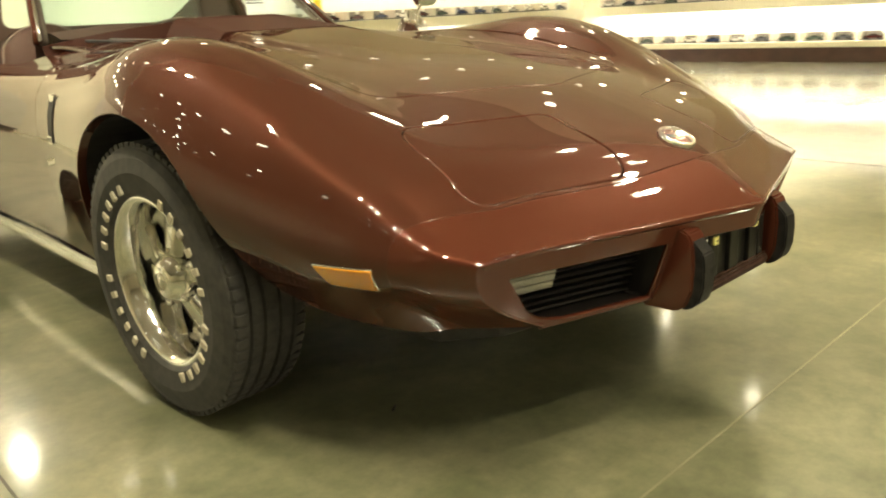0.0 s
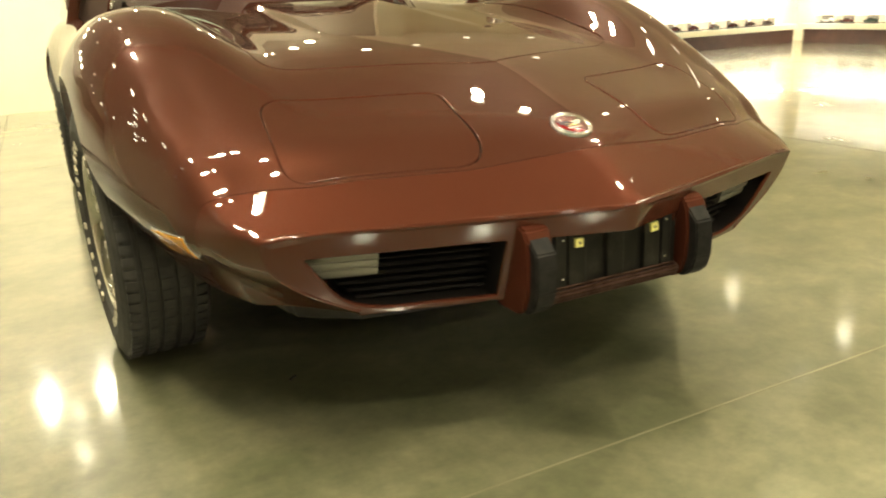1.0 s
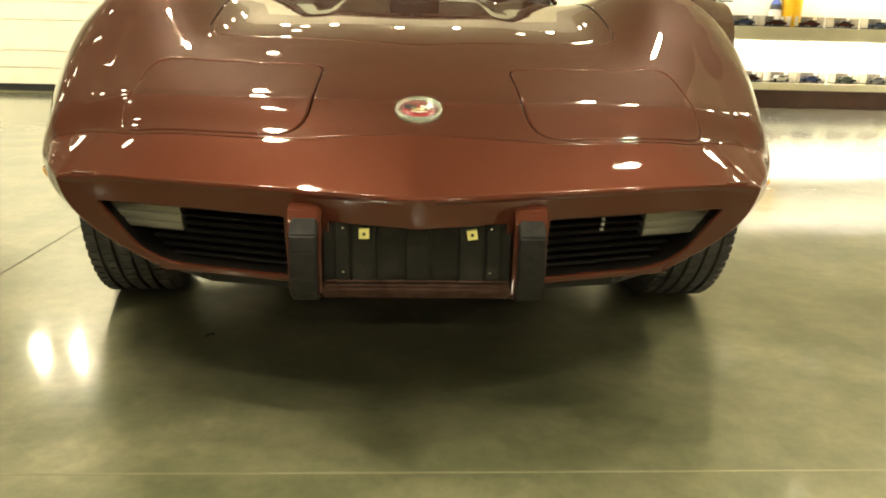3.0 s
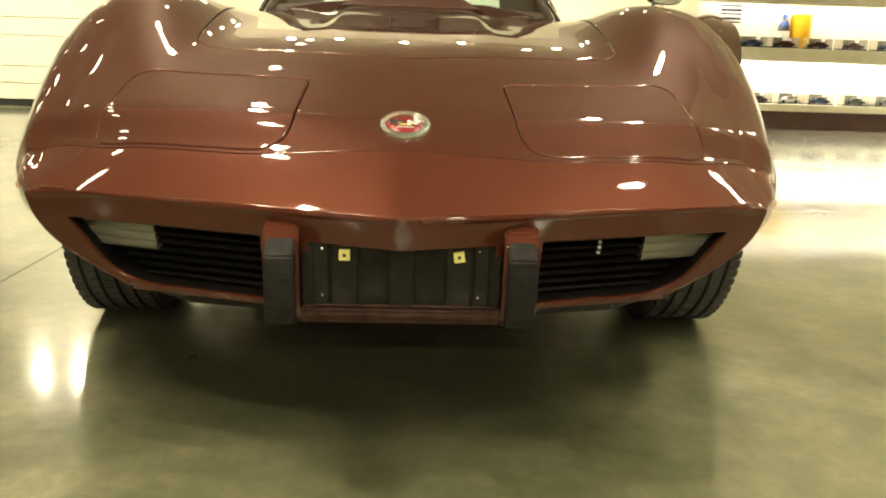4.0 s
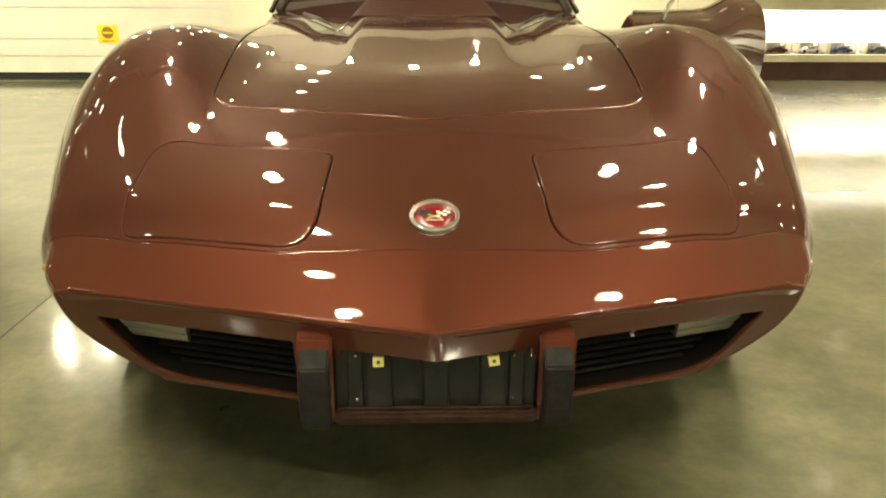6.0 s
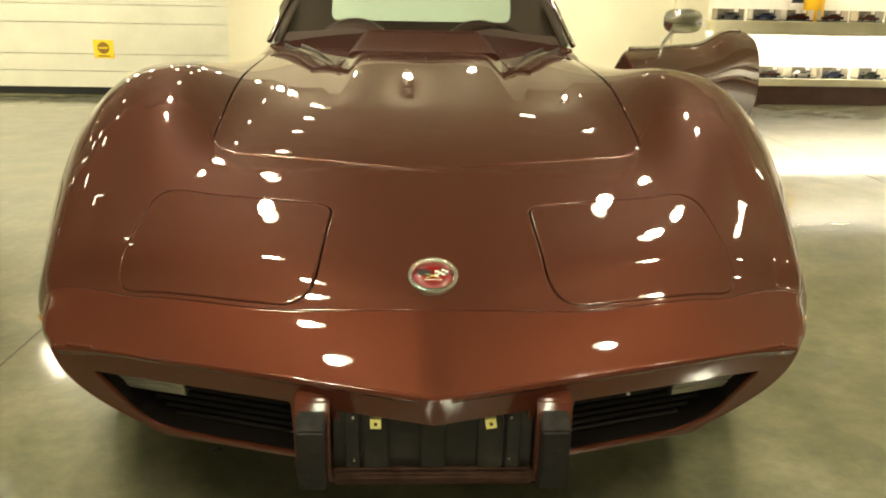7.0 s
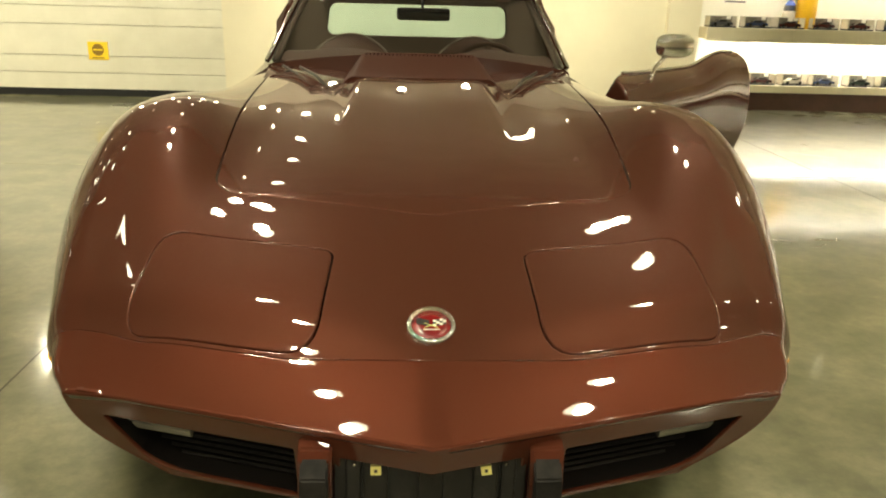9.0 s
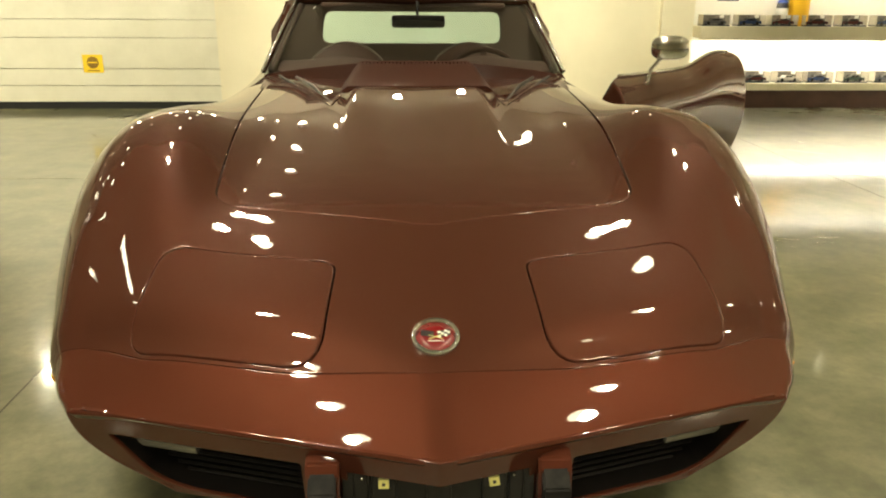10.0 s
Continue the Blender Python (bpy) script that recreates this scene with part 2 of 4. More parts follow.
def inside(poly, pts):
    """Which of pts lie in the polygon."""
    poly, pts = np.asarray(poly, float), np.asarray(pts, float)
    res = np.zeros(len(pts), bool)
    x, y = pts[:, 0], pts[:, 1]
    for (x0, y0), (x1, y1) in zip(poly, np.roll(poly, -1, 0)):
        if y0 == y1:
            continue
        cross = (y0 > y) != (y1 > y)
        res ^= cross & (x < (x1 - x0) * (y - y0) / (y1 - y0) + x0)
    return res


def far_from(poly, pts, dist):
    poly = np.asarray(poly, float)
    ok = np.ones(len(pts), bool)
    for a, b in zip(poly, np.roll(poly, -1, 0)):
        d = b - a
        t = np.clip(((pts - a) @ d) / max(d @ d, 1e-12), 0, 1)
        ok &= np.hypot(*(pts - a - t[:, None] * d).T) > dist
    return ok


def resample(poly, step):
    """A closed outline with points no further apart than step."""
    out = []
    poly = [np.array(p, float) for p in poly]
    for a, b in zip(poly, poly[1:] + poly[:1]):
        n = max(1, int(math.ceil(np.linalg.norm(b - a) / step)))
        out += [a + (b - a) * i / n for i in range(n)]
    return np.array(out)


def rounded(poly, radii, steps=6):
    """A closed outline with rounded corners, one radius a corner."""
    out = []
    n = len(poly)
    for i in range(n):
        p, a, b = (np.array(poly[j % n], float) for j in (i, i - 1, i + 1))
        r = radii[i] if hasattr(radii, "__len__") else radii
        if r <= 0:
            out.append(p)
            continue
        da, db = (a - p), (b - p)
        la, lb = np.linalg.norm(da), np.linalg.norm(db)
        da, db = da / la, db / lb
        t = min(r, la * 0.48, lb * 0.48)
        for s in range(steps + 1):
            u = s / steps
            out.append((p + da * t) * (1 - u) ** 2 + 2 * p * u * (1 - u) + (p + db * t) * u * u)
    return out


def inset(poly, d):
    """The outline moved inwards by d (outwards: minus)."""
    p = np.array(poly, float)
    area = np.sum(p[:, 0] * np.roll(p[:, 1], -1) - np.roll(p[:, 0], -1) * p[:, 1])
    t = np.roll(p, -1, 0) - np.roll(p, 1, 0)
    t /= np.maximum(np.linalg.norm(t, axis=1), 1e-9)[:, None]
    nrm = np.stack([-t[:, 1], t[:, 0]], 1) * (1 if area > 0 else -1)
    return p + nrm * d


def sheet(name, outline, holes, lift, pitch, mat, parent=None, label="", depth=0.016, lip=0.002, flip=False, step=None):
    """A panel on a surface: lift takes N x 2 to N x 3. Holes are cut, and the rims turn in with a small radius."""
    from mathutils.geometry import delaunay_2d_cdt
    step = step or pitch * 0.6
    loops = [resample(p, step) for p in (outline, *holes)]
    lo, hi = loops[0].min(0), loops[0].max(0)
    nx, ny = (np.maximum(2, np.ceil((hi - lo) / pitch)).astype(int))
    gx, gy = np.meshgrid(np.linspace(lo[0], hi[0], nx + 1), np.linspace(lo[1], hi[1], ny + 1))
    pts = np.stack([gx.ravel(), gy.ravel()], 1)
    keep = inside(loops[0], pts)
    for h in loops[1:]:
        keep &= ~inside(h, pts)
    pts = pts[keep]
    for lp in loops:
        pts = pts[far_from(lp, pts, pitch * 0.35)]
    verts, edges = [], []
    for lp in loops:
        n0 = len(verts)
        verts += [tuple(p) for p in lp]
        edges += [(n0 + i, n0 + (i + 1) % len(lp)) for i in range(len(lp))]
    verts += [tuple(p) for p in pts]
    v2, _, faces, _, _, _ = delaunay_2d_cdt([Vector(v) for v in verts], edges, [], 0, 1e-7)
    v2 = np.array([tuple(v) for v in v2])
    faces = np.array([tuple(f) for f in faces])
    cen = v2[faces].mean(1)
    ok = inside(loops[0], cen)
    for h in loops[1:]:
        ok &= ~inside(h, cen)
    faces = faces[ok]
    co = lift(v2)
    e = 0.002
    du = lift(v2 + (e, 0)) - lift(v2 - (e, 0))
    dv = lift(v2 + (0, e)) - lift(v2 - (0, e))
    nrm = np.cross(du, dv)
    nrm /= np.maximum(np.linalg.norm(nrm, axis=1), 1e-12)[:, None]
    if flip:
        nrm, faces = -nrm, faces[:, ::-1]
    count = {}
    for f in faces:
        for a, b in ((f[0], f[1]), (f[1], f[2]), (f[2], f[0])):
            count[(a, b)] = 1
    rim = [(a, b) for a, b in count if (b, a) not in count]
    allv, alln, allf = [co], [nrm], [list(f) for f in faces]
    if depth:
        ids = sorted({i for e2 in rim for i in e2})
        pos = {i: j for j, i in enumerate(ids)}
        out = np.zeros((len(ids), 3))
        for a, b in rim:
            t = co[b] - co[a]
            o = np.cross(t, nrm[a])
            out[pos[a]] += o
            out[pos[b]] += o
        out /= np.maximum(np.linalg.norm(out, axis=1), 1e-12)[:, None]
        n0 = len(co)
        m = len(ids)
        base, bn = co[ids], nrm[ids]
        rings = ((base + out * lip * 0.7 - bn * lip * 0.3, bn * 0.7 + out * 0.7), (base + out * lip - bn * lip, out), (base + out * lip - bn * depth, out))
        for c, n in rings:
            allv.append(c)
            alln.append(n / np.linalg.norm(n, axis=1)[:, None])
        for a, b in rim:
            prev = (a, b)
            for k in range(3):
                cur = (n0 + k * m + pos[a], n0 + k * m + pos[b])
                allf.append([prev[1], prev[0], cur[0], cur[1]])
                prev = cur
    return mesh_object(name, np.concatenate(allv), allf, mat, True, np.concatenate(alln), parent, label)


# ---- the car's skin: eight lines from the nose to the tail, x and z along the length ----
centre_x = Spline([(0, 0.0), (4.7, 0.0)])
centre_z = Spline([(0, 0.484), (0.07, 0.536), (0.13, 0.573), (0.2, 0.606), (0.35, 0.659), (0.52, 0.711), (0.8, 0.764), (1.1, 0.798), (1.4, 0.832), (1.75, 0.871), (2.0, 0.896), (3.2, 0.88), (4.0, 0.86), (4.7, 0.78)])
inner_x = Spline([(0, 0.22), (4.7, 0.22)])
inner_z = Spline([(0, 0.484), (0.07, 0.536), (0.13, 0.573), (0.2, 0.606), (0.35, 0.659), (0.52, 0.711), (0.8, 0.764), (1.1, 0.798), (1.4, 0.832), (1.75, 0.871), (2.0, 0.896), (3.2, 0.88), (4.0, 0.86), (4.7, 0.78)])
hood_edge_x = Spline([(0, 0.45), (2.0, 0.45), (4.7, 0.42)])
hood_edge_z = Spline([(0, 0.485), (0.07, 0.537), (0.13, 0.573), (0.2, 0.605), (0.35, 0.657), (0.52, 0.710), (0.8, 0.760), (1.1, 0.796), (1.4, 0.826), (1.75, 0.858), (2.0, 0.880), (3.2, 0.89), (4.0, 0.87), (4.7, 0.79)])
fender_top_x = Spline([(0, 0.545), (0.1, 0.566), (0.2, 0.582), (0.5, 0.614), (0.9, 0.643), (1.3, 0.655), (1.7, 0.665), (2.3, 0.7), (2.9, 0.7), (3.5, 0.7), (4.2, 0.66), (4.7, 0.55)])
fender_top_z = Spline([(0, 0.487), (0.09, 0.537), (0.2, 0.594), (0.36, 0.667), (0.57, 0.772), (0.85, 0.860), (1.08, 0.882), (1.35, 0.863), (1.65, 0.836), (2.0, 0.816), (2.3, 0.81), (2.65, 0.818), (2.85, 0.834), (3.02, 0.852), (3.25, 0.868), (3.6, 0.875), (4.0, 0.86), (4.7, 0.78)])
shoulder_x = Spline([(0, 0.636), (0.05, 0.670), (0.12, 0.690), (0.3, 0.729), (0.5, 0.765), (0.7, 0.799), (0.95, 0.832), (1.25, 0.828), (1.7, 0.812), (2.0, 0.808), (2.5, 0.815), (2.9, 0.81), (3.3, 0.81), (3.6, 0.81), (4.2, 0.77), (4.7, 0.66)])
shoulder_z = Spline([(0, 0.479), (0.1, 0.514), (0.3, 0.613), (0.5, 0.714), (0.7, 0.793), (0.95, 0.838), (1.25, 0.827), (1.7, 0.785), (2.0, 0.765), (2.5, 0.76), (2.9, 0.788), (3.3, 0.82), (3.6, 0.82), (4.2, 0.785), (4.7, 0.73)])
waist_x = Spline([(0, 0.622), (0.06, 0.672), (0.158, 0.720), (0.285, 0.763), (0.4, 0.803), (0.5, 0.834), (0.65, 0.870), (0.85, 0.890), (1.05, 0.892), (1.3, 0.876), (1.7, 0.826), (2.1, 0.8), (2.6, 0.8), (3.0, 0.825), (3.45, 0.872), (3.8, 0.87), (4.2, 0.83), (4.7, 0.7)])
waist_z = Spline([(0, 0.425), (0.158, 0.452), (0.285, 0.478), (0.5, 0.55), (0.65, 0.59), (0.85, 0.62), (1.05, 0.63), (1.3, 0.61), (1.7, 0.56), (2.1, 0.53), (2.6, 0.53), (3.0, 0.57), (3.45, 0.63), (3.8, 0.62), (4.2, 0.58), (4.7, 0.55)])
flank_x = Spline([(0, 0.566), (0.07, 0.618), (0.158, 0.650), (0.285, 0.705), (0.4, 0.752), (0.5, 0.786), (0.65, 0.832), (0.85, 0.866), (1.05, 0.876), (1.3, 0.856), (1.7, 0.79), (2.1, 0.765), (2.6, 0.765), (3.0, 0.8), (3.45, 0.865), (3.8, 0.864), (4.2, 0.81), (4.7, 0.68)])
flank_z = Spline([(0, 0.368), (0.158, 0.376), (0.4, 0.4), (0.5, 0.425), (0.62, 0.456), (0.85, 0.485), (1.1, 0.475), (1.3, 0.44), (1.7, 0.39), (2.1, 0.365), (2.6, 0.365), (3.0, 0.4), (3.45, 0.45), (3.8, 0.45), (4.2, 0.42), (4.7, 0.42)])
sill_x = Spline([(0, 0.462), (0.08, 0.528), (0.158, 0.583), (0.285, 0.638), (0.4, 0.688), (0.6, 0.766), (0.85, 0.835), (1.3, 0.815), (1.7, 0.752), (2.1, 0.726), (2.6, 0.726), (3.0, 0.77), (3.45, 0.845), (3.8, 0.84), (4.2, 0.78), (4.7, 0.64)])
sill_z = Spline([(0, 0.312), (0.12, 0.303), (0.3, 0.301), (0.4, 0.316), (0.5, 0.352), (0.62, 0.39), (0.85, 0.41), (1.1, 0.39), (1.35, 0.295), (1.5, 0.235), (1.7, 0.212), (2.1, 0.208), (2.6, 0.208), (3.1, 0.25), (4.2, 0.28), (4.7, 0.3)])
LX = [centre_x, inner_x, hood_edge_x, fender_top_x, shoulder_x, waist_x, flank_x, sill_x]
LZ = [centre_z, inner_z, hood_edge_z, fender_top_z, shoulder_z, waist_z, flank_z, sill_z]
RUNS = [(a, b, [Spline([(j, 1.0 if j == i else 0.0) for j in range(a, b + 1)]) for i in range(a, b + 1)]) for a, b in ((0, 2), (2, 4), (4, 7))]
KS = 0.15


def across(k):
    """The eight lines' weights at k, with a trough beside the hood and a crest along the fifth line."""
    k = np.clip(np.abs(k), 0, 7)
    b = np.zeros((len(k), 8))
    for first, last, lines in RUNS:
        here = (k >= first) & (k < last) if last < 7 else k >= first
        for i, f in enumerate(lines):
            b[here, first + i] = f(k[here])
    return b


def dome(x, y):
    """The raised middle of the hood."""
    return 0.017 * smoothstep(0.72, 1.75, y) * (1 - smoothstep(0.200, 0.266, np.abs(x))) - 0.005 * smoothstep(0.72, 1.75, y)


def skin(p, grow=0.0):
    """The body's surface at (k * KS, v), k from the middle line to the sill, minus on the other side."""
    p = np.asarray(p, float)
    k, v = p[:, 0] / KS, p[:, 1]
    side, k = np.where(k < 0, -1.0, 1.0), np.clip(np.abs(k), 0, 7)
    spread = 0.26 + (0.55 * smoothstep(0.15, 0.9, v) - 0.10) * smoothstep(2.5, 3.4, k)
    b = sum(w * across(k + o * spread) for o, w in ((-1, 0.1), (-0.6, 0.2), (-0.2, 0.2), (0.2, 0.2), (0.6, 0.2), (1, 0.1)))
    x = (b * np.stack([f(v) for f in LX], 1)).sum(1)
    z = (b * np.stack([f(v) for f in LZ], 1)).sum(1)
    x = np.maximum(x, 0)
    w = 1 - smoothstep(0.5, 1.5, v)
    r = 0.004 + 0.14 * smoothstep(0.11, 0.24, v)
    xs = np.minimum(x, 0.65)
    y = v + 0.31 * (np.sqrt(xs * xs + r * r) - r) * w - 0.007 * (1 - smoothstep(0.0, 0.2, v))
    t = np.clip((0.4845 - z) / 0.1845, 0, 1.2) * (k > 2.5)
    y = y + (0.052 * t + 0.008 * t * t) * (1 - smoothstep(0.0, 0.3, v))
    return np.stack([x * side, y, z + dome(x, y)], 1)


def skin_keys(plan):
    """(k * KS, v) of the points of the upper skin over the plan's (x, y)."""
    q = np.array(plan, float)
    x, y = np.abs(q[:, 0]), q[:, 1]
    v = y.copy()
    for _ in range(4):
        lo, hi = np.zeros(len(q)), np.full(len(q), 4.2)
        for _ in range(22):
            k = (lo + hi) / 2
            less = np.abs(skin(np.stack([k * KS, v], 1))[:, 0]) < x
            lo, hi = np.where(less, k, lo), np.where(less, hi, k)
        v += y - skin(np.stack([k * KS, v], 1))[:, 1]
    return [(math.copysign(a * KS, sx), c) for a, c, sx in zip(k, v, q[:, 0])]


def side_keys(flank):
    """(k * KS, v) of the points of the flank at (y, z)."""
    q = np.array(flank, float)
    y, z = q[:, 0], q[:, 1]
    v = y.copy()
    for _ in range(3):
        lo, hi = np.full(len(q), 3.2), np.full(len(q), 7.0)
        for _ in range(22):
            k = (lo + hi) / 2
            above = skin(np.stack([k * KS, v], 1))[:, 2] > z
            lo, hi = np.where(above, k, lo), np.where(above, hi, k)
        v += y - skin(np.stack([k * KS, v], 1))[:, 1]
    return [(a * KS, c) for a, c in zip(k, v)]


car = thing("sports_car", "dark brown classic sports car with an open door on concrete", "car")

# outlines on the skin, from the plan
hood_plan = rounded([(0.0, 0.524), (0.468, 0.668), (0.515, 1.35), (0.578, 2.12), (0.548, 2.10), (0.278, 1.45), (0.252, 1.625), (0.0, 1.64)], [0.02, 0.05, 0, 0, 0.02, 0.02, 0.012, 0])
hood_half = skin_keys([p for p in resample(hood_plan, 0.05) if p[0] >= 0])


def mirrored(half):
    """A closed outline from its half with x >= 0, which begins and ends on the middle line."""
    right = [p for p in half if p[0] > 1e-4]
    first = min(half, key=lambda p: p[0] * 10 + p[1])
    last = min(half, key=lambda p: p[0] * 10 - p[1])
    return [(0.0, first[1])] + right + [(0.0, last[1])] + [(-a, b) for a, b in right[::-1]]


hood_line = mirrored(hood_half)
lamp_plan = rounded([(0.190, 0.408), (0.535, 0.515), (0.555, 0.275), (0.203, 0.170)], [0.022, 0.07, 0.05, 0.065])
lamp_line = {s: [(s * a, b) for a, b in skin_keys(resample(lamp_plan, 0.03))] for s in (1, -1)}


def arch(y0, z0, r, s):
    pts = []
    for i in range(41):
        a = math.radians(-28 + 236 * i / 40)
        y, z = y0 + r * math.cos(a), z0 + r * math.sin(a)
        pts.append((y, max(z, 0.2)))
    pts = side_keys(pts)
    ends = (pts[-1][1], pts[0][1])
    return [(s * min(a, 7 * KS - 0.001), b) for a, b in pts if a < 7 * KS - 0.004] + [(s * 7.3 * KS, ends[0]), (s * 7.3 * KS, ends[1])]


TAIL = 4.68
K_SIDE = 7 * KS
SEAM_V = 0.128


def seam(k):
    """Where the soft bumper cover meets the hard skin."""
    return SEAM_V + 0.016 * smoothstep(0.0, 4.0, abs(k) / KS)


ks = np.linspace(-K_SIDE, K_SIDE, 81)
seam_pts = [(k, float(seam(k))) for k in ks]


def lamp_cut(pts):
    """The bumper's rear edge dips round the lamp doors."""
    out = []
    for k, v in pts:
        for s in (1, -1):
            poly = np.array(lamp_line[s])
            near = poly[np.abs(poly[:, 0] - k) < 0.02]
            if len(near):
                v = min(v, near[:, 1].min() - 0.012)
        out.append((k, v))
    return out


seam_pts = lamp_cut(seam_pts)
seam_pts = [(k, min(b + 0.20 * abs(a - k) for a, b in seam_pts)) for k, v in seam_pts]
cover_outline = [(k, 0.0) for k in np.linspace(-K_SIDE, K_SIDE, 60)] + seam_pts[::-1]
sheet("bumper_cover", inset(cover_outline, 0.0035), [], skin, 0.018, COVER, car, "soft bumper cover in a slightly redder brown", lip=0.005, step=0.01)

well = skin_keys([(0.001, 1.672), (0.262, 1.658), (0.292, 1.545), (0.525, 2.10)])
cock = [(-a, b) for a, b in well[::-1]] + well + [(2.75 * KS, 2.22), (3.0 * KS, 2.28), (3.0 * KS, 2.98), (3.0 * KS, 3.22), (-3.0 * KS, 3.22), (-3.0 * KS, 2.98), (-3.0 * KS, 2.28), (-2.75 * KS, 2.22)]
DOOR_Y0, DOOR_Y1 = 1.80, 2.99


def door_outline(s):
    pts = [(3.45 * KS, DOOR_Y0 + 0.02), (3.10 * KS, 1.93), (3.08 * KS, 2.2), (3.08 * KS, 2.5), (3.08 * KS, DOOR_Y1 + 0.03), (5.0 * KS, DOOR_Y1 + 0.02), (6.72 * KS, DOOR_Y1 - 0.10), (6.72 * KS, DOOR_Y0 + 0.10), (5.0 * KS, DOOR_Y0)]
    return [(s * a, b) for a, b in rounded(pts, [0.03, 0.05, 0.05, 0, 0.03, 0.05, 0.08, 0.08, 0.05])]


# front skin and rear skin, split at the doors' front edge by the cockpit
body_holes = [inset(hood_line, -0.0064)] + [inset(lamp_line[s], -0.0064) for s in (1, -1)]
body_holes += [door_outline(s) for s in (1, -1)]
body_outline = seam_pts + [(K_SIDE, v) for v in np.linspace(0.2, TAIL, 60)] + [(k, TAIL) for k in np.linspace(K_SIDE, -K_SIDE, 40)[1:-1]] + [(-K_SIDE, v) for v in np.linspace(TAIL, 0.2, 60)]


def without(outline, cuts, step=0.03):
    """An outline with arches that bite into its long sides: the arch replaces the straight run."""
    out = []
    for k, v in outline:
        if abs(k) > K_SIDE - 1e-6:
            hit = [c for c in cuts if c[0][0] * k > 0 and min(b for _, b in c) < v < max(b for _, b in c)]
            if hit:
                c = hit[0]
                if c not in out:
                    out.append(c)
                continue
        out.append((k, v))
    flat = []
    for i, o in enumerate(out):
        if isinstance(o, list):
            run = [q for q in o if abs(q[0]) < K_SIDE + 1e-6]
            if abs(run[0][1] - flat[-1][1]) > abs(run[-1][1] - flat[-1][1]):
                run = run[::-1]
            flat += run
        else:
            flat.append(o)
    return flat


AXLE_F, AXLE_R = 1.065, 3.52
arches = [arch(y, 0.335, 0.385, s) for y in (AXLE_F, AXLE_R) for s in (1, -1)]
body_outline = without(body_outline, arches)
sheet("body", inset(body_outline, 0.001), body_holes + [cock], skin, 0.022, PAINT, car, depth=0.022, lip=0.0025, step=0.012)
sheet("hood", hood_line, [], skin, 0.02, PAINT, car, "raised hood panel with a domed middle", lip=0.0042, step=0.012)
for s in (1, -1):
    sheet("headlight_door", lamp_line[s], [], skin, 0.02, PAINT, car, "closed pop-up headlight door", lip=0.0042, step=0.010)
door = sheet("door", inset(door_outline(-1), 0.003), [], skin, 0.03, PAINT, car, "closed passenger door", depth=0.03, step=0.015)
HINGE = Vector((0.80, 1.83, 0.0))
swing = Matrix.Translation(HINGE) @ Matrix.Rotation(radians(-43), 4, "Z") @ Matrix.Translation(-HINGE)


def door_skin(p):
    """The driver door's outside, with its belt line level and then turned up towards the lock."""
    q = skin(p)
    v, k = p[:, 1], np.abs(p[:, 0]) / KS
    f = 0.016 + 0.008 * smoothstep(1.9, 2.3, v) + 0.034 * smoothstep(2.46, 2.78, v) - 0.026 * smoothstep(2.80, 3.05, v)
    q[:, 2] += f * (1 - smoothstep(3.3, 5.0, k))
    return q


open_door = sheet("door", inset(door_outline(1), 0.003), [], door_skin, 0.03, PAINT, car, "driver door standing open", depth=0.085, lip=0.012, step=0.015)
open_door.matrix_basis = Matrix.Translation((-0.010, 0, 0.056)) @ swing

# ---- front fascia below the crease ----
LIP_Z, TOP_Z = 0.300, 0.4845


def fascia(p, back=0.0):
    """The front face: p holds (x, z)."""
    p = np.asarray(p, float)
    x, z = p[:, 0], p[:, 1]
    t = np.clip((TOP_Z - z) / (TOP_Z - LIP_Z), -0.2, 1.3)
    xa = np.abs(x)
    y = 0.31 * xa - 0.005 + 0.052 * t + 0.008 * t * np.abs(t) + back
    return np.stack([x, y, z], 1)


def fascia_half():
    pts = [(0.0, TOP_Z)]
    pts += [(x, TOP_Z + 0.001) for x in np.linspace(0.05, 0.605, 14)]
    edge = skin([(k * KS, 0.0) for k in np.linspace(3.15, 7.0, 16)])
    pts += [(e[0], e[2]) for e in edge]
    pts += [(x, 0.3125 - 0.002 * smoothstep(0.2, 0.5, x)) for x in np.linspace(0.47, 0.0, 12)]
    return pts


fh = fascia_half()
fascia_line = fh + [(-x, z) for x, z in fh[::-1] if x > 1e-4]
GRILLE_IN, GRILLE_OUT, GRILLE_TOP, GRILLE_LOW = 0.222, 0.572, 0.440, 0.319
mouth = rounded([(GRILLE_IN, GRILLE_TOP), (GRILLE_OUT, GRILLE_TOP), (0.503, GRILLE_LOW + 0.022), (0.440, GRILLE_LOW), (GRILLE_IN, GRILLE_LOW - 0.001)], [0.008, 0.012, 0.04, 0.05, 0.008])
plate_hole = rounded([(-0.150, 0.437), (0.150, 0.437), (0.150, 0.317), (-0.150, 0.317)], 0.004)
sheet("front_fascia", fascia_line, [[(s * x, z) for x, z in mouth] for s in (1, -1)] + [plate_hole], fascia, 0.016, COVER, car, depth=0.007, lip=0.003, step=0.01)


def liner(name, outline, mat, front, back):
    """The black inner wall of an opening in the front face."""
    pts = resample(outline, 0.02)
    a, b = fascia(pts, front), fascia(pts, back)
    n = len(pts)
    verts = np.concatenate([a, b, fascia(inset(pts, -0.006), back), fascia(inset(pts, -0.006), front)])
    faces = [(i + r0 * n, (i + 1) % n + r0 * n, (i + 1) % n + r1 * n, i + r1 * n) for r0, r1 in ((0, 1), (1, 2), (2, 3), (3, 0)) for i in range(n)]
    return mesh_object(name, verts, faces, mat, False, None, car)


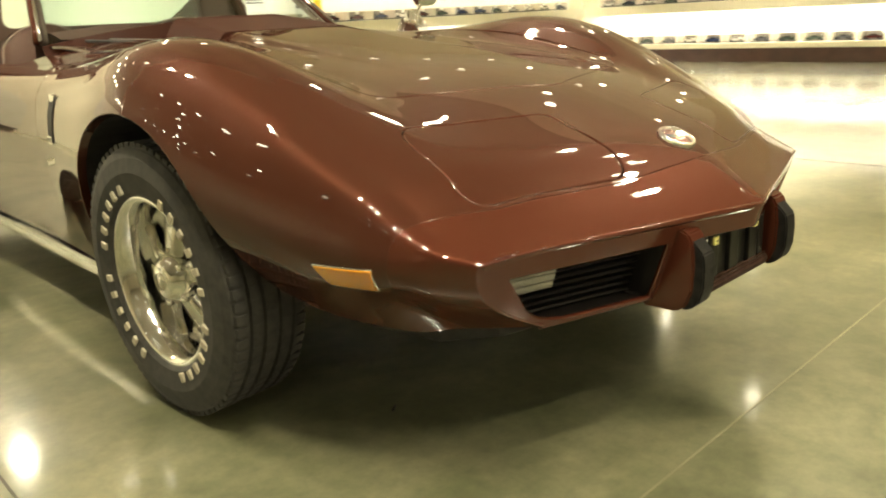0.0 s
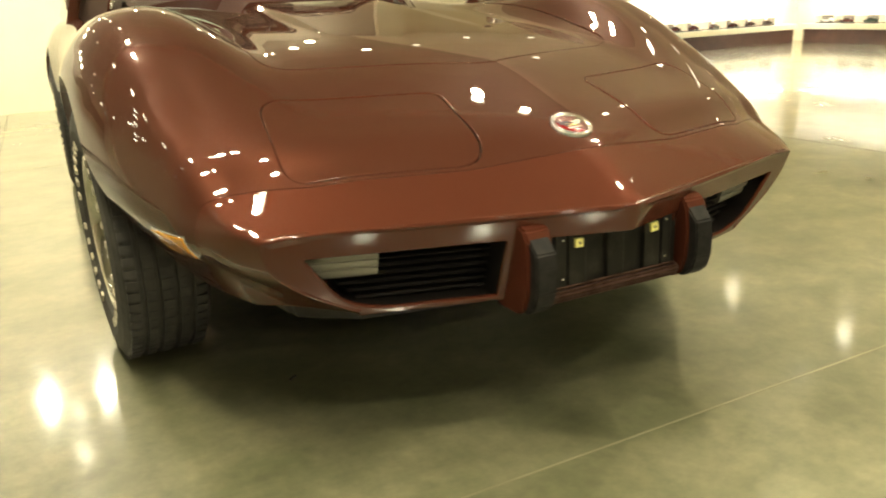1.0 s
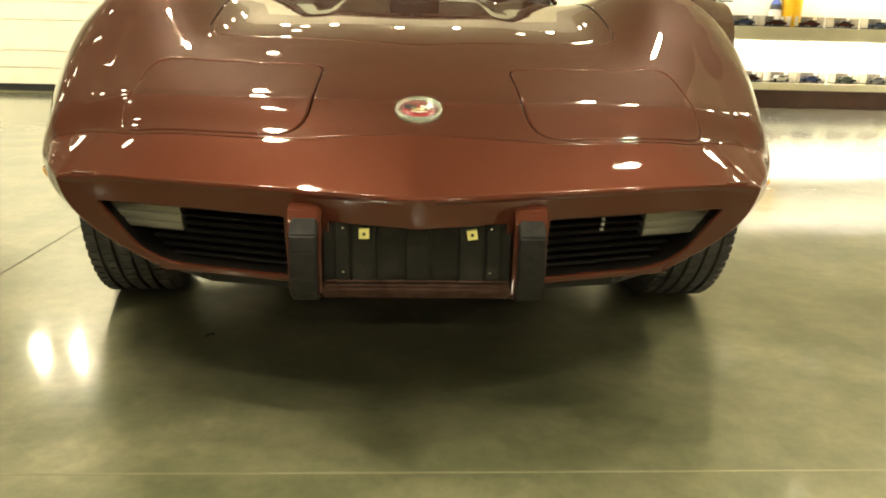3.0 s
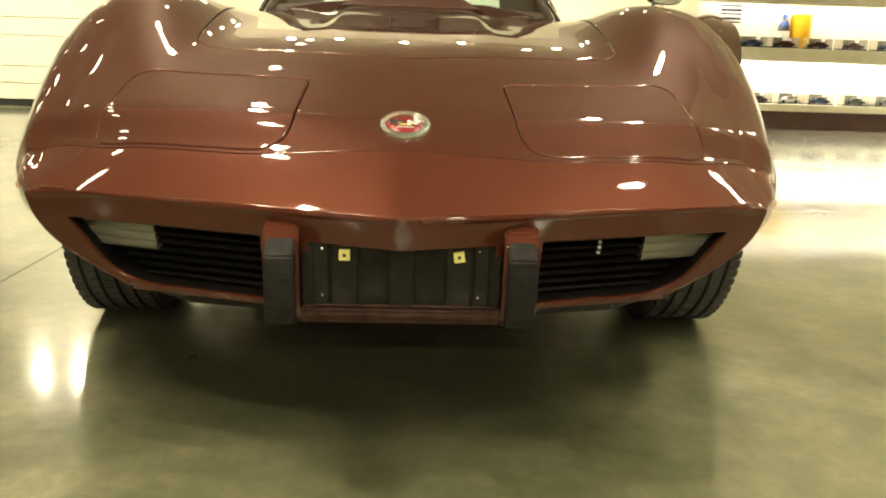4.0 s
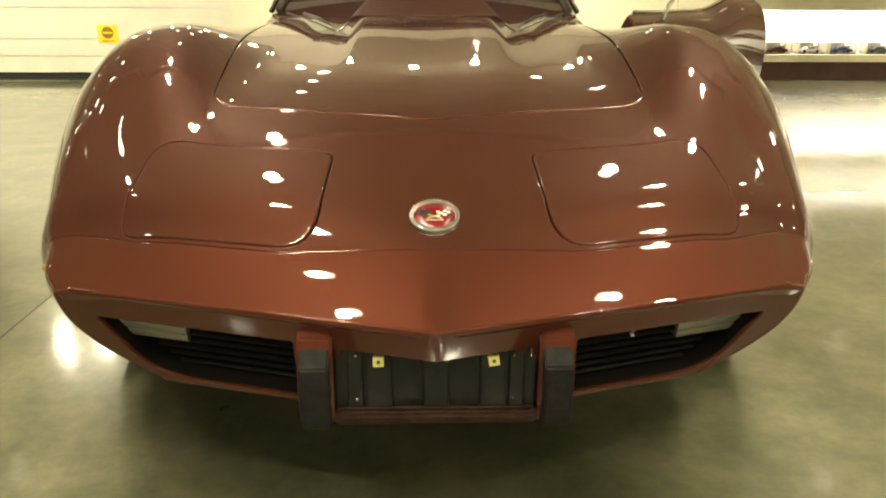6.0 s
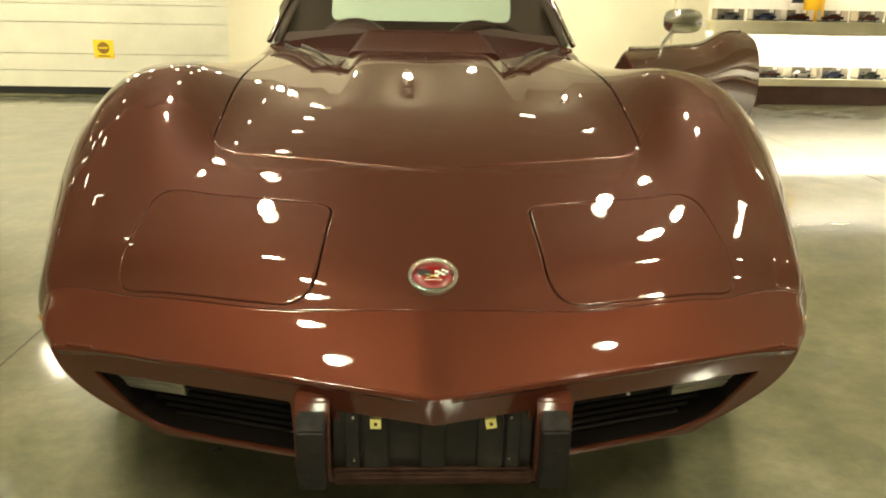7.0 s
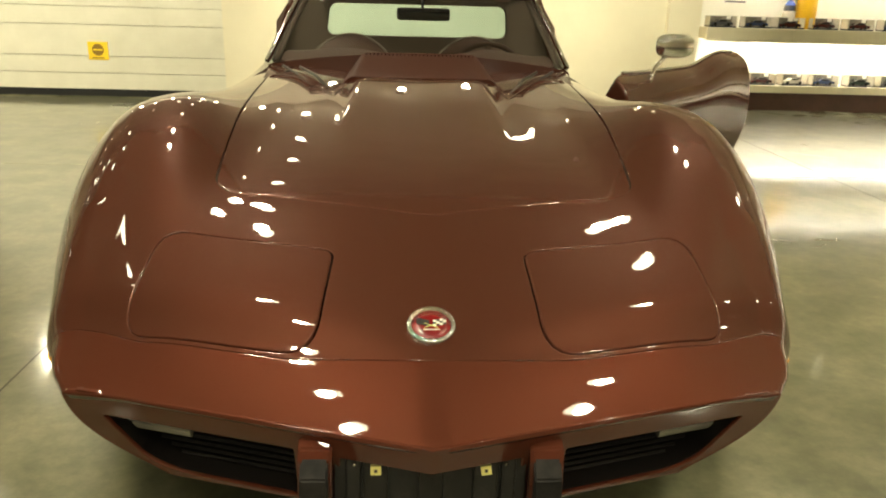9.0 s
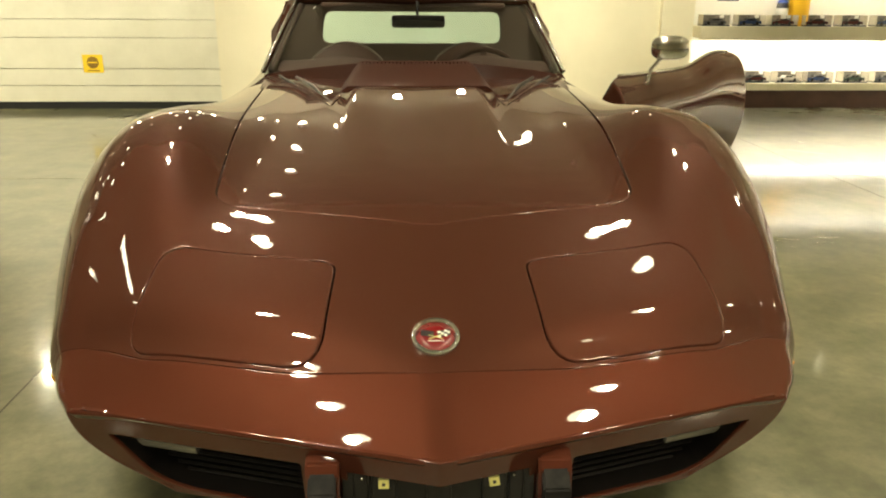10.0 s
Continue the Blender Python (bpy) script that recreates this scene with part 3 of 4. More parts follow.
liner("plate_recess", plate_hole, PLATE, 0.006, 0.06)


def grille(s):
    back = 0.10
    liner("grille_surround", [(s * x, z) for x, z in mouth], GRILLE, 0.006, 0.10)
    ob = sheet("grille", inset([(s * x, z) for x, z in mouth], -0.008), [], lambda p: fascia(p, back), 0.03, GRILLE, car, "black slatted grille", depth=0.0)
    for i in range(7):
        z = GRILLE_LOW + 0.008 + i * 0.0165
        xo = 0.46 + 0.10 * i / 6
        bm = bmesh.new()
        n = 8
        rows = []
        for j in range(n + 1):
            x = GRILLE_IN - 0.004 + (xo - GRILLE_IN) * j / n
            c = fascia([(x, z)], 0.058)[0]
            rows.append([bm.verts.new((s * x, c[1] + dy, z + dz)) for dy, dz in ((0, -0.0035), (-0.004, 0.0), (0, 0.0035), (0.03, 0.002), (0.03, -0.002))])
        for a, b in zip(rows, rows[1:]):
            for q in range(5):
                bm.faces.new((a[q], a[(q + 1) % 5], b[(q + 1) % 5], b[q]))
        bm.faces.new(rows[0])
        bm.faces.new(rows[-1][::-1])
        bmesh.ops.recalc_face_normals(bm, faces=bm.faces)
        part("slat", bm, GRILLE, ob)
    return ob


def turn_lamp(s):
    """The clear ribbed lamp behind the mouth's outer end."""
    bm = bmesh.new()
    rows = []
    for j in range(9):
        x = 0.425 + 0.135 * j / 8
        row = []
        for i in range(25):
            z = 0.378 + (0.428 - 0.378) * i / 24
            rib = 0.004 * abs(math.sin(math.pi * 3 * i / 24)) ** 0.4
            c = fascia([(x, z)], 0.050 - rib)[0]
            row.append(bm.verts.new((s * x, c[1], z)))
        rows.append(row)
    for a, b in zip(rows, rows[1:]):
        for q in range(24):
            bm.faces.new((a[q], a[q + 1], b[q + 1], b[q]))
    ret = bmesh.ops.extrude_face_region(bm, geom=list(bm.faces))
    bmesh.ops.translate(bm, verts=[v for v in ret["geom"] if isinstance(v, bmesh.types.BMVert)], vec=(0, 0.03, 0))
    bmesh.ops.recalc_face_normals(bm, faces=bm.faces)
    return part("turn_signal_lamp", bm, CLEARLENS, car, "clear ribbed turn signal lens", smooth=False)


for s in (1, -1):
    grille(s)
    turn_lamp(s)


def guard(s):
    """A bumper guard: painted housing with a black pad on its front."""
    x0, x1 = 0.158, 0.212
    side = [(0.062, 0.468), (0.044, 0.460), (0.034, 0.440), (0.030, 0.400), (0.032, 0.345), (0.044, 0.312), (0.066, 0.297), (0.14, 0.294), (0.14, 0.472)]
    bm = prism(side, x1 - x0, lambda y, z, h: (s * (x0 + h), y, z))
    bmesh.ops.bevel(bm, geom=list(bm.edges), offset=0.004, segments=2, affect="EDGES")
    ob = part("bumper_guard", bm, COVER, car, "painted bumper guard with a black pad")
    face = [(0.046, 0.450), (0.040, 0.449), (0.014, 0.422), (0.010, 0.395), (0.011, 0.350), (0.020, 0.322), (0.038, 0.306), (0.056, 0.301)]
    bm = prism(face, x1 - x0 - 0.010, lambda y, z, h: (s * (x0 + 0.005 + h), y, z))
    bmesh.ops.bevel(bm, geom=list(bm.edges), offset=0.003, segments=2, affect="EDGES")
    part("pad", bm, PAD, ob, "black rubber pad")
    return ob


for z in (0.398, 0.408, 0.418):
    c = fascia([(0.34, z)], 0.052)[0]
    part("rivet", boxed(c[0] - 0.003, c[0] + 0.003, c[1] - 0.002, c[1] + 0.006, z - 0.0025, z + 0.0025, 0.001), WHITE, car, "small pale rivet behind the grille")
for s in (1, -1):
    guard(s)

# licence plate recess: ribbed black panel, two yellow clips, lower bar
panel = part("plate_panel", boxed(-0.156, 0.156, 0.062, 0.10, 0.318, 0.445), PLATE, car, "dusty black ribbed plate panel")
for x in (-0.126, -0.089, -0.0, 0.089, 0.126):
    w = 0.020 if abs(x) != 0.126 else 0.012
    part("rib", boxed(x - w, x + w, 0.052, 0.066, 0.324, 0.438, 0.003), PLATE, panel)
for x in (-0.089, 0.089):
    clip = part("clip", boxed(x - 0.0085, x + 0.0085, 0.046, 0.056, 0.4095, 0.4265, 0.001), CLIP, car, "yellow plastic plate clip")
    part("screw", boxed(x - 0.0025, x + 0.0025, 0.0445, 0.047, 0.4155, 0.4205), SCREW, clip)
    if x > 0:
        clip.matrix_basis = Matrix.Translation((x, 0, 0.418)) @ Matrix.Rotation(radians(-9), 4, "Y") @ Matrix.Translation((-x, 0, -0.418))
for x in (-0.124, 0.121):
    for z in (0.427, 0.352):
        bm = lathe([(0.0, 0.003), (0.0022, 0.0026), (0.0032, 0.0010), (0.0034, -0.004)], 10)
        bmesh.ops.rotate(bm, verts=bm.verts, cent=(0, 0, 0), matrix=Matrix.Rotation(radians(90), 3, "X"))
        bmesh.ops.translate(bm, verts=bm.verts, vec=(x, 0.051, z))
        part("panel_screw", bm, ALLOY, panel, "dull metal screw", smooth=True)
bm = tube([(-0.148, 0.051, 0.3355), (0.148, 0.051, 0.3355)], 0.0022, 6)
part("dust_seam", bm, BAR, panel, "dusty seam along the panel's lower edge")
bm = prism([(0.052, 0.333), (0.044, 0.326), (0.046, 0.313), (0.054, 0.304), (0.13, 0.300), (0.13, 0.333)], 0.316, lambda y, z, h: (-0.158 + h, y, z))
bmesh.ops.bevel(bm, geom=list(bm.edges), offset=0.004, segments=2, affect="EDGES")
part("lower_bar", bm, BAR, car, "dusty brown lower bar")

# chin, floor pan and wheel wells
bm = prism([(-0.44, 0.33), (0.0, 0.24), (0.44, 0.33), (0.56, 0.42), (0.60, 0.62), (-0.60, 0.62), (-0.56, 0.42)], 0.075, lambda x, y, h: (x * (0.95 + 0.67 * h), y, 0.238 + h))
bmesh.ops.bevel(bm, geom=list(bm.edges), offset=0.012, segments=2, affect="EDGES")
part("air_dam", bm, DARK, car, "dark lower air dam")
part("floor_pan", boxed(-0.50, 0.50, 0.45, 4.5, 0.24, 0.30), DARK, car)
part("engine_bay", boxed(-0.50, 0.50, 0.42, 1.70, 0.30, 0.60), DARK, car)
for s in (1, -1):
    bm = boxed(s * 0.56, s * 0.745, 1.50, 3.10, 0.165, 0.222, 0.02)
    part("side_sill", bm, TRIM, car, "bright sill moulding")

for c in arches:
    s = 1 if c[0][0] > 0 else -1
    edge = [q for q in c if abs(q[0]) < K_SIDE]
    rim = skin(np.array(edge))
    inner = rim.copy()
    rim[:, 0] -= s * 0.006
    inner[:, 0] = s * 0.50
    mid_row = rim.copy()
    mid_row[:, 0] -= s * 0.05
    n = len(edge)
    hub_c = np.array([[s * 0.50, rim[:, 1].mean(), 0.30]])
    verts = np.concatenate([rim, mid_row, inner, hub_c])
    faces = [(i + r0 * n, i + 1 + r0 * n, i + 1 + (r0 + 1) * n, i + (r0 + 1) * n) for r0 in (0, 1) for i in range(n - 1)]
    faces += [(2 * n + i, 2 * n + i + 1, 3 * n) for i in range(n - 1)]
    mesh_object("wheel_well", verts, faces, DARK, False, None, car, "black wheel housing")

# side marker lamps
for s in (1, -1):
    ring = side_keys([(0.363, 0.4615), (0.486, 0.457), (0.472, 0.418), (0.377, 0.4155)])
    out = [(s * a, b) for a, b in ring]
    mk = sheet("side_marker_lamp", inset(out, -0.005), [], lambda p: skin(p) + np.array((s * 0.002, -0.0008, 0)), 0.02, TRIM, car, "amber side marker lamp with bright rim", depth=0.006)
    sheet("lens", inset(out, 0.002), [], lambda p: skin(p) + np.array((s * 0.0045, -0.002, 0)), 0.02, AMBER, mk, "amber lens", depth=0.006)

# nose emblem: chrome ring, red disc, crossed flags as plain shapes
top = skin([(0.0, 0.196)])[0]
n1, n2 = skin([(0.0, 0.15)])[0], skin([(0.0, 0.25)])[0]
slope = math.degrees(math.atan2(n2[2] - n1[2], n2[1] - n1[1]))
seat_m = pose(0, top[1], top[2] - 0.001, slope, 0, 0)
bm = lathe([(0.043, -0.006), (0.043, 0.0045), (0.0412, 0.0085), (0.0380, 0.0098), (0.0345, 0.008), (0.034, 0.003), (0.0, 0.003)], 80)
for v in bm.verts:
    # beaded rim
    if v.co.xy.length > 0.040 and round(math.atan2(v.co.y, v.co.x) / (2 * math.pi / 80)) % 2:
        v.co.x, v.co.y = v.co.x * 0.962, v.co.y * 0.962
em = part("emblem", bm, CHROME, car, "round nose emblem with chrome ring", smooth=True)
em.matrix_basis = seat_m
bm = lathe([(0.0, 0.0062), (0.018, 0.0060), (0.0338, 0.0048), (0.0338, 0.0)], 48)
disc = part("disc", bm, RED, em, "red enamel disc", smooth=True)


def flag(name, s, mat, cells):
    bm = bmesh.new()
    for i in range(4):
        for j in range(3):
            if (i + j) % 2 in cells:
                x, y = s * (0.006 + 0.0056 * i), -0.002 + 0.0048 * j + 0.0014 * i
                box(bm, x - 0.0027, x + 0.0027, y - 0.0023, y + 0.0023, 0.0056, 0.0066)
    return part(name, bm, mat, em)


flag("checked_flag", 1, WHITE, (0,))
flag("checked_flag_dark", 1, BLACK, (1,))
flag("plain_flag", -1, BLACK, (0, 1))
bm = tube([(-0.012, 0.002, 0.0062), (0.012, -0.008, 0.0062)], 0.0007, 6)
part("flag_staff", bm, CLIP, em)
bm = tube([(0.012, 0.002, 0.0062), (-0.012, -0.008, 0.0062)], 0.0007, 6)
part("flag_staff", bm, CLIP, em)
bm = bmesh.new()
for i in range(9):
    x = -0.013 + 0.00325 * i
    box(bm, x - 0.0012, x + 0.0012, -0.0132, -0.0112, 0.0052, 0.0064)
part("name_bar", bm, WHITE, em)


# ---- wheels ----
def wheel(y, s, steer):
    hub = new("wheel")
    hub.parent = car
    hub.empty_display_size = 0.1
    hub.matrix_basis = pose(s * 0.754, y, 0.326, 0, 0, steer) @ (pose(0, 0, 0) if s > 0 else pose(0, 0, 0, 0, 0, 180))
    tagged(hub, "raised white letter tyre on a bright slotted wheel")
    prof = [(0.198, -0.085), (0.215, -0.100), (0.262, -0.110), (0.298, -0.104), (0.316, -0.095), (0.324, -0.080)]
    for g in (-0.055, -0.020, 0.020, 0.055):
        prof += [(0.3275, g - 0.006), (0.3195, g - 0.0045), (0.3195, g + 0.0045), (0.3275, g + 0.006)]
    prof += [(0.324, 0.080), (0.315, 0.092), (0.296, 0.100), (0.262, 0.105), (0.215, 0.098), (0.198, 0.085)]
    tyre = part("tyre", lathe(prof, 96, "x"), TYRE, hub, "black tyre with raised white letters", smooth=False)
    for i in range(72):
        a = 2 * math.pi * i / 72
        for x, w in ((-0.075, 0.013), (-0.0375, 0.010), (0.0, 0.013), (0.0375, 0.010), (0.075, 0.013)):
            bm = boxed(x - w, x + w, -0.0095, 0.0095, 0.3165, 0.3292)
            bmesh.ops.rotate(bm, verts=bm.verts, cent=(0, 0, 0), matrix=Matrix.Rotation(a + x * 0.3, 3, "X"))
            TREAD.append((bm, tyre))
    for j in range(2):
        for i in range(13):
            a = math.pi * j + radians(20) + radians(11) * i
            if i == 6:
                continue
            bm = boxed(0.093, 0.1052, -0.0085, 0.0085, 0.217, 0.240, 0.002)
            bmesh.ops.rotate(bm, verts=bm.verts, cent=(0, 0, 0), matrix=Matrix.Rotation(a, 3, "X"))
            part("white_letter", bm, LETTER, tyre)
    rim = part("rim", lathe([(0.150, -0.07), (0.197, -0.085), (0.197, 0.065), (0.203, 0.080), (0.209, 0.086), (0.207, 0.091), (0.196, 0.089), (0.186, 0.076), (0.178, 0.050), (0.174, 0.030), (0.174, 0.0)], 72, "x"), CHROME, hub, "bright trim ring", smooth=True)
    part("wheel_dish", lathe([(0.0, 0.010), (0.06, 0.008), (0.12, 0.0), (0.165, 0.0), (0.176, 0.016)], 60, "x"), ALLOY, hub, "bright recessed wheel dish", smooth=True)
    part("brake_drum", lathe([(0.0, -0.02), (0.15, -0.02), (0.172, 0.0)], 40, "x"), DARK, hub, smooth=True)
    for i in range(5):
        a = 2 * math.pi * i / 5
        bm = bmesh.new()
        rows = []
        for r, w, h in ((0.035, 0.030, 0.048), (0.075, 0.031, 0.046), (0.115, 0.036, 0.038), (0.145, 0.050, 0.030), (0.177, 0.072, 0.030)):
            rows.append([bm.verts.new((x, q, r)) for x, q in ((h - 0.02, -w), (h - 0.004, -w * 0.8), (h, -w * 0.35), (h, w * 0.35), (h - 0.004, w * 0.8), (h - 0.02, w))])
        for p, q in zip(rows, rows[1:]):
            for t in range(5):
                bm.faces.new((p[t], p[t + 1], q[t + 1], q[t]))
        bmesh.ops.rotate(bm, verts=bm.verts, cent=(0, 0, 0), matrix=Matrix.Rotation(a, 3, "X"))
        bmesh.ops.recalc_face_normals(bm, faces=bm.faces)
        part("spoke", bm, ALLOY, hub, smooth=True)
    cap = part("centre_cap", lathe([(0.0, 0.078), (0.036, 0.077), (0.046, 0.072), (0.049, 0.064), (0.060, 0.058), (0.062, 0.03)], 40, "x"), CHROME, hub, "chrome centre cap", smooth=True)
    part("cap_disc", lathe([(0.0, 0.0795), (0.022, 0.079), (0.0235, 0.076)], 32, "x"), ALLOY, cap, smooth=True)
    for i in range(5):
        a = 2 * math.pi * (i + 0.5) / 5
        bm = lathe([(0.0, 0.062), (0.007, 0.061), (0.009, 0.055), (0.009, 0.03)], 10, "x")
        bmesh.ops.translate(bm, verts=bm.verts, vec=(0, 0.066 * math.cos(a), 0.066 * math.sin(a)))
        part("lug_nut", bm, CHROME, hub, smooth=True)
    return hub


TREAD = []
wheel(AXLE_F - 0.02, -1, 3.5)
wheel(AXLE_F - 0.02, 1, 0.5)
wheel(AXLE_R, -1, 0)
wheel(AXLE_R, 1, 0)
by_tyre = {}
for bm, tyre in TREAD:
    by_tyre.setdefault(tyre, []).append(bm)
for tyre, group in by_tyre.items():
    joined = bmesh.new()
    for bm in group:
        me = bpy.data.meshes.new("shoulder_tread")
        bm.to_mesh(me)
        bm.free()
        joined.from_mesh(me)
        bpy.data.meshes.remove(me)
    tagged(part("shoulder_tread", joined, TYRE, tyre), kind="stuff")

# ---- cowl, windscreen, roof and cabin ----
def cowl_tray(p):
    p = np.asarray(p, float)
    x, y = p[:, 0], p[:, 1]
    return np.stack([x, y, 0.795 + 0.067 * smoothstep(1.45, 2.2, y)], 1)


sheet("cowl_tray", [(-0.545, 1.36), (0.545, 1.36), (0.60, 2.27), (0.3, 2.14), (-0.3, 2.14), (-0.60, 2.27)], [], cowl_tray, 0.04, PAINT, car, depth=0.01)


def cowl_panel(p):
    p = np.asarray(p, float)
    x, y = p[:, 0], p[:, 1]
    t = np.clip((y - 1.663) / (2.05 - 1.663), -0.1, 1.2)
    edge = 0.085 * smoothstep(0.228, 0.318, np.abs(x) + 0.030 * t) ** 1.3
    return np.stack([x, y, 0.876 + 0.055 * t - edge], 1)


slots = [[(x - 0.004, 2.005), (x + 0.004, 2.005), (x + 0.004, 2.045), (x - 0.004, 2.045)] for x in np.linspace(-0.205, 0.205, 29)]
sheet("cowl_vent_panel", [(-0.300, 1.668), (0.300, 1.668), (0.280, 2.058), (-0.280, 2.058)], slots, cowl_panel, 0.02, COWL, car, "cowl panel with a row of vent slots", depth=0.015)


def glass_surface(p):
    """Windscreen: p holds (a, b), a across from -1 to 1, b from base to header."""
    p = np.asarray(p, float)
    a, b = p[:, 0], p[:, 1]
    half = 0.617 - 0.112 * b
    x = a * half
    y = 2.075 + 0.18 * a * a + (0.41 - 0.065 * a * a) * b
    z = 0.928 - 0.065 * a * a + (0.225 + 0.060 * a * a) * b + 0.03 * b * (1 - b)
    return np.stack([x, y, z], 1)


ws = sheet("windscreen", [(-1, 0), (1, 0), (1, 1), (-1, 1)], [], glass_surface, 0.08, GLASS, car, "tinted curved windscreen", depth=0.0)
ws.visible_shadow = False


def pillar(pts, r, mat, name, label=""):
    return part(name, tube(pts, r, 10), mat, car, label, smooth=True)


for s in (1, -1):
    line = [tuple(glass_surface([(s * 1.0, b)])[0] + np.array((s * 0.012, 0.012, 0.0))) for b in np.linspace(0.03, 1.02, 10)]
    pillar(line, 0.011, PAINT, "windscreen_pillar")
    line = [tuple(glass_surface([(s * 0.98, b)])[0] + np.array((-s * 0.004, 0.030, -0.004))) for b in np.linspace(0.04, 1.0, 10)]
    pillar(line, 0.015, HEADLINER, "pillar_lining")
    line = [tuple(glass_surface([(s * 0.99, b)])[0] + np.array((s * 0.012, -0.012, 0.010))) for b in np.linspace(0.01, 1.0, 10)]
    pillar(line, 0.0060, CHROME, "pillar_trim", "bright windscreen pillar trim")
line = [tuple(glass_surface([(a, 1.0)])[0] + np.array((0, 0.02, 0.012))) for a in np.linspace(-1.02, 1.02, 21)]
pillar(line, 0.026, PAINT, "windscreen_header")
line = [tuple(glass_surface([(a, 1.0)])[0] + np.array((0, -0.012, 0.014))) for a in np.linspace(-1.0, 1.0, 21)]
pillar(line, 0.008, CHROME, "header_trim", "bright windscreen header trim")


def scuttle(p):
    """The painted strip between the cowl and the foot of the windscreen."""
    p = np.asarray(p, float)
    g = glass_surface(np.stack([p[:, 0], np.zeros(len(p))], 1))
    return g + np.stack([0 * g[:, 0], -0.004 - 0.030 * (1 - p[:, 1]), -0.002 - 0.055 * (1 - p[:, 1])], 1)


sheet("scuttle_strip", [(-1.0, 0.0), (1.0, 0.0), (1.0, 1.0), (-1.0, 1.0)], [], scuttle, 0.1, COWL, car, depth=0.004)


def roof(p):
    p = np.asarray(p, float)
    a, t = p[:, 0], p[:, 1]
    y = (2.48 + 0.13 * a * a) * (1 - t) + 3.24 * t
    return np.stack([a * (0.495 + 0.02 * t), y, 1.180 + 0.045 * np.sin(np.clip(t, 0, 1) * math.pi * 0.8) - 0.055 * np.abs(a) ** 2.4], 1)


sheet("roof", [(-0.16, 0.0), (0.16, 0.0), (0.2, 0.70), (1.0, 0.78), (1.0, 1.0), (-1.0, 1.0), (-1.0, 0.78), (-0.2, 0.70)], [], roof, 0.06, PAINT, car, "open targa roof with a centre bar", depth=0.03)


def rear_wall(p):
    p = np.asarray(p, float)
    return np.stack([p[:, 0], np.full(len(p), 3.19), p[:, 1]], 1)


rear_hole = rounded([(-0.476, 0.937), (0.480, 0.937), (0.468, 1.102), (-0.455, 1.102)], 0.05)
sheet("rear_bulkhead", [(-0.74, 0.55), (0.74, 0.55), (0.73, 1.0), (0.62, 1.165), (0.0, 1.21), (-0.62, 1.165), (-0.73, 1.0)], [rear_hole], rear_wall, 0.05, HEADLINER, car, depth=0.05)
rw = sheet("rear_window", inset(rear_hole, -0.01), [], lambda p: rear_wall(p) + np.array((0, 0.02, 0)), 0.1, GLASS, car, "tinted upright rear window", depth=0.0)
rw.visible_shadow = False
for s in (1, -1):
    bm = prism([(3.10, 0.80), (3.16, 1.04), (3.20, 1.165), (3.30, 1.155), (4.15, 0.92), (4.15, 0.86)], 0.05, lambda y, z, h: (s * (0.70 - 0.32 * (z - 0.84) + h), y, z))
    bmesh.ops.bevel(bm, geom=list(bm.edges), offset=0.015, segments=2, affect="EDGES")
    part("sail_panel", bm, PAINT, car)

# dashboard, steering wheel, seats, mirror
bm = bmesh.new()
rows = []
for j in range(25):
    x = -0.56 + 1.12 * j / 24
    hump = 0.028 * math.exp(-((x - 0.30) / 0.13) ** 2) + 0.022 * math.exp(-((x + 0.30) / 0.15) ** 2)
    y0 = 2.11 + 0.38 * x * x
    rows.append([bm.verts.new((x, y0 + dy, z)) for dy, z in ((0, 0.880), (0.10, 0.905 + hump * 0.6), (0.22, 0.905 + hump), (0.28, 0.892 + hump), (0.30, 0.83), (0.26, 0.60))])
for a, b in zip(rows, rows[1:]):
    for q in range(5):
        bm.faces.new((a[q], b[q], b[q + 1], a[q + 1]))
bmesh.ops.recalc_face_normals(bm, faces=bm.faces)
part("dashboard", bm, VINYL, car, "dark brown padded dashboard", smooth=True)
ring = part("steering_wheel", lathe([(0.185 + 0.012 * math.cos(q), 0.012 * math.sin(q)) for q in np.linspace(0, 2 * math.pi, 13)[:-1]], 48, "z", close=True), VINYL, car, smooth=True)
ring.matrix_basis = pose(0.33, 2.62, 0.765, 70, 0, 0)
part("wheel_hub", lathe([(0.0, 0.03), (0.05, 0.025), (0.06, 0.0), (0.03, -0.10)], 24), VINYL, ring, smooth=True)
for k in range(3):
    bm = boxed(0.03, 0.18, -0.014, 0.014, -0.004, 0.008, 0.002)
    bmesh.ops.rotate(bm, verts=bm.verts, cent=(0, 0, 0), matrix=Matrix.Rotation(radians(90 + 120 * k), 3, "Z"))
    part("wheel_spoke", bm, VINYL, ring)


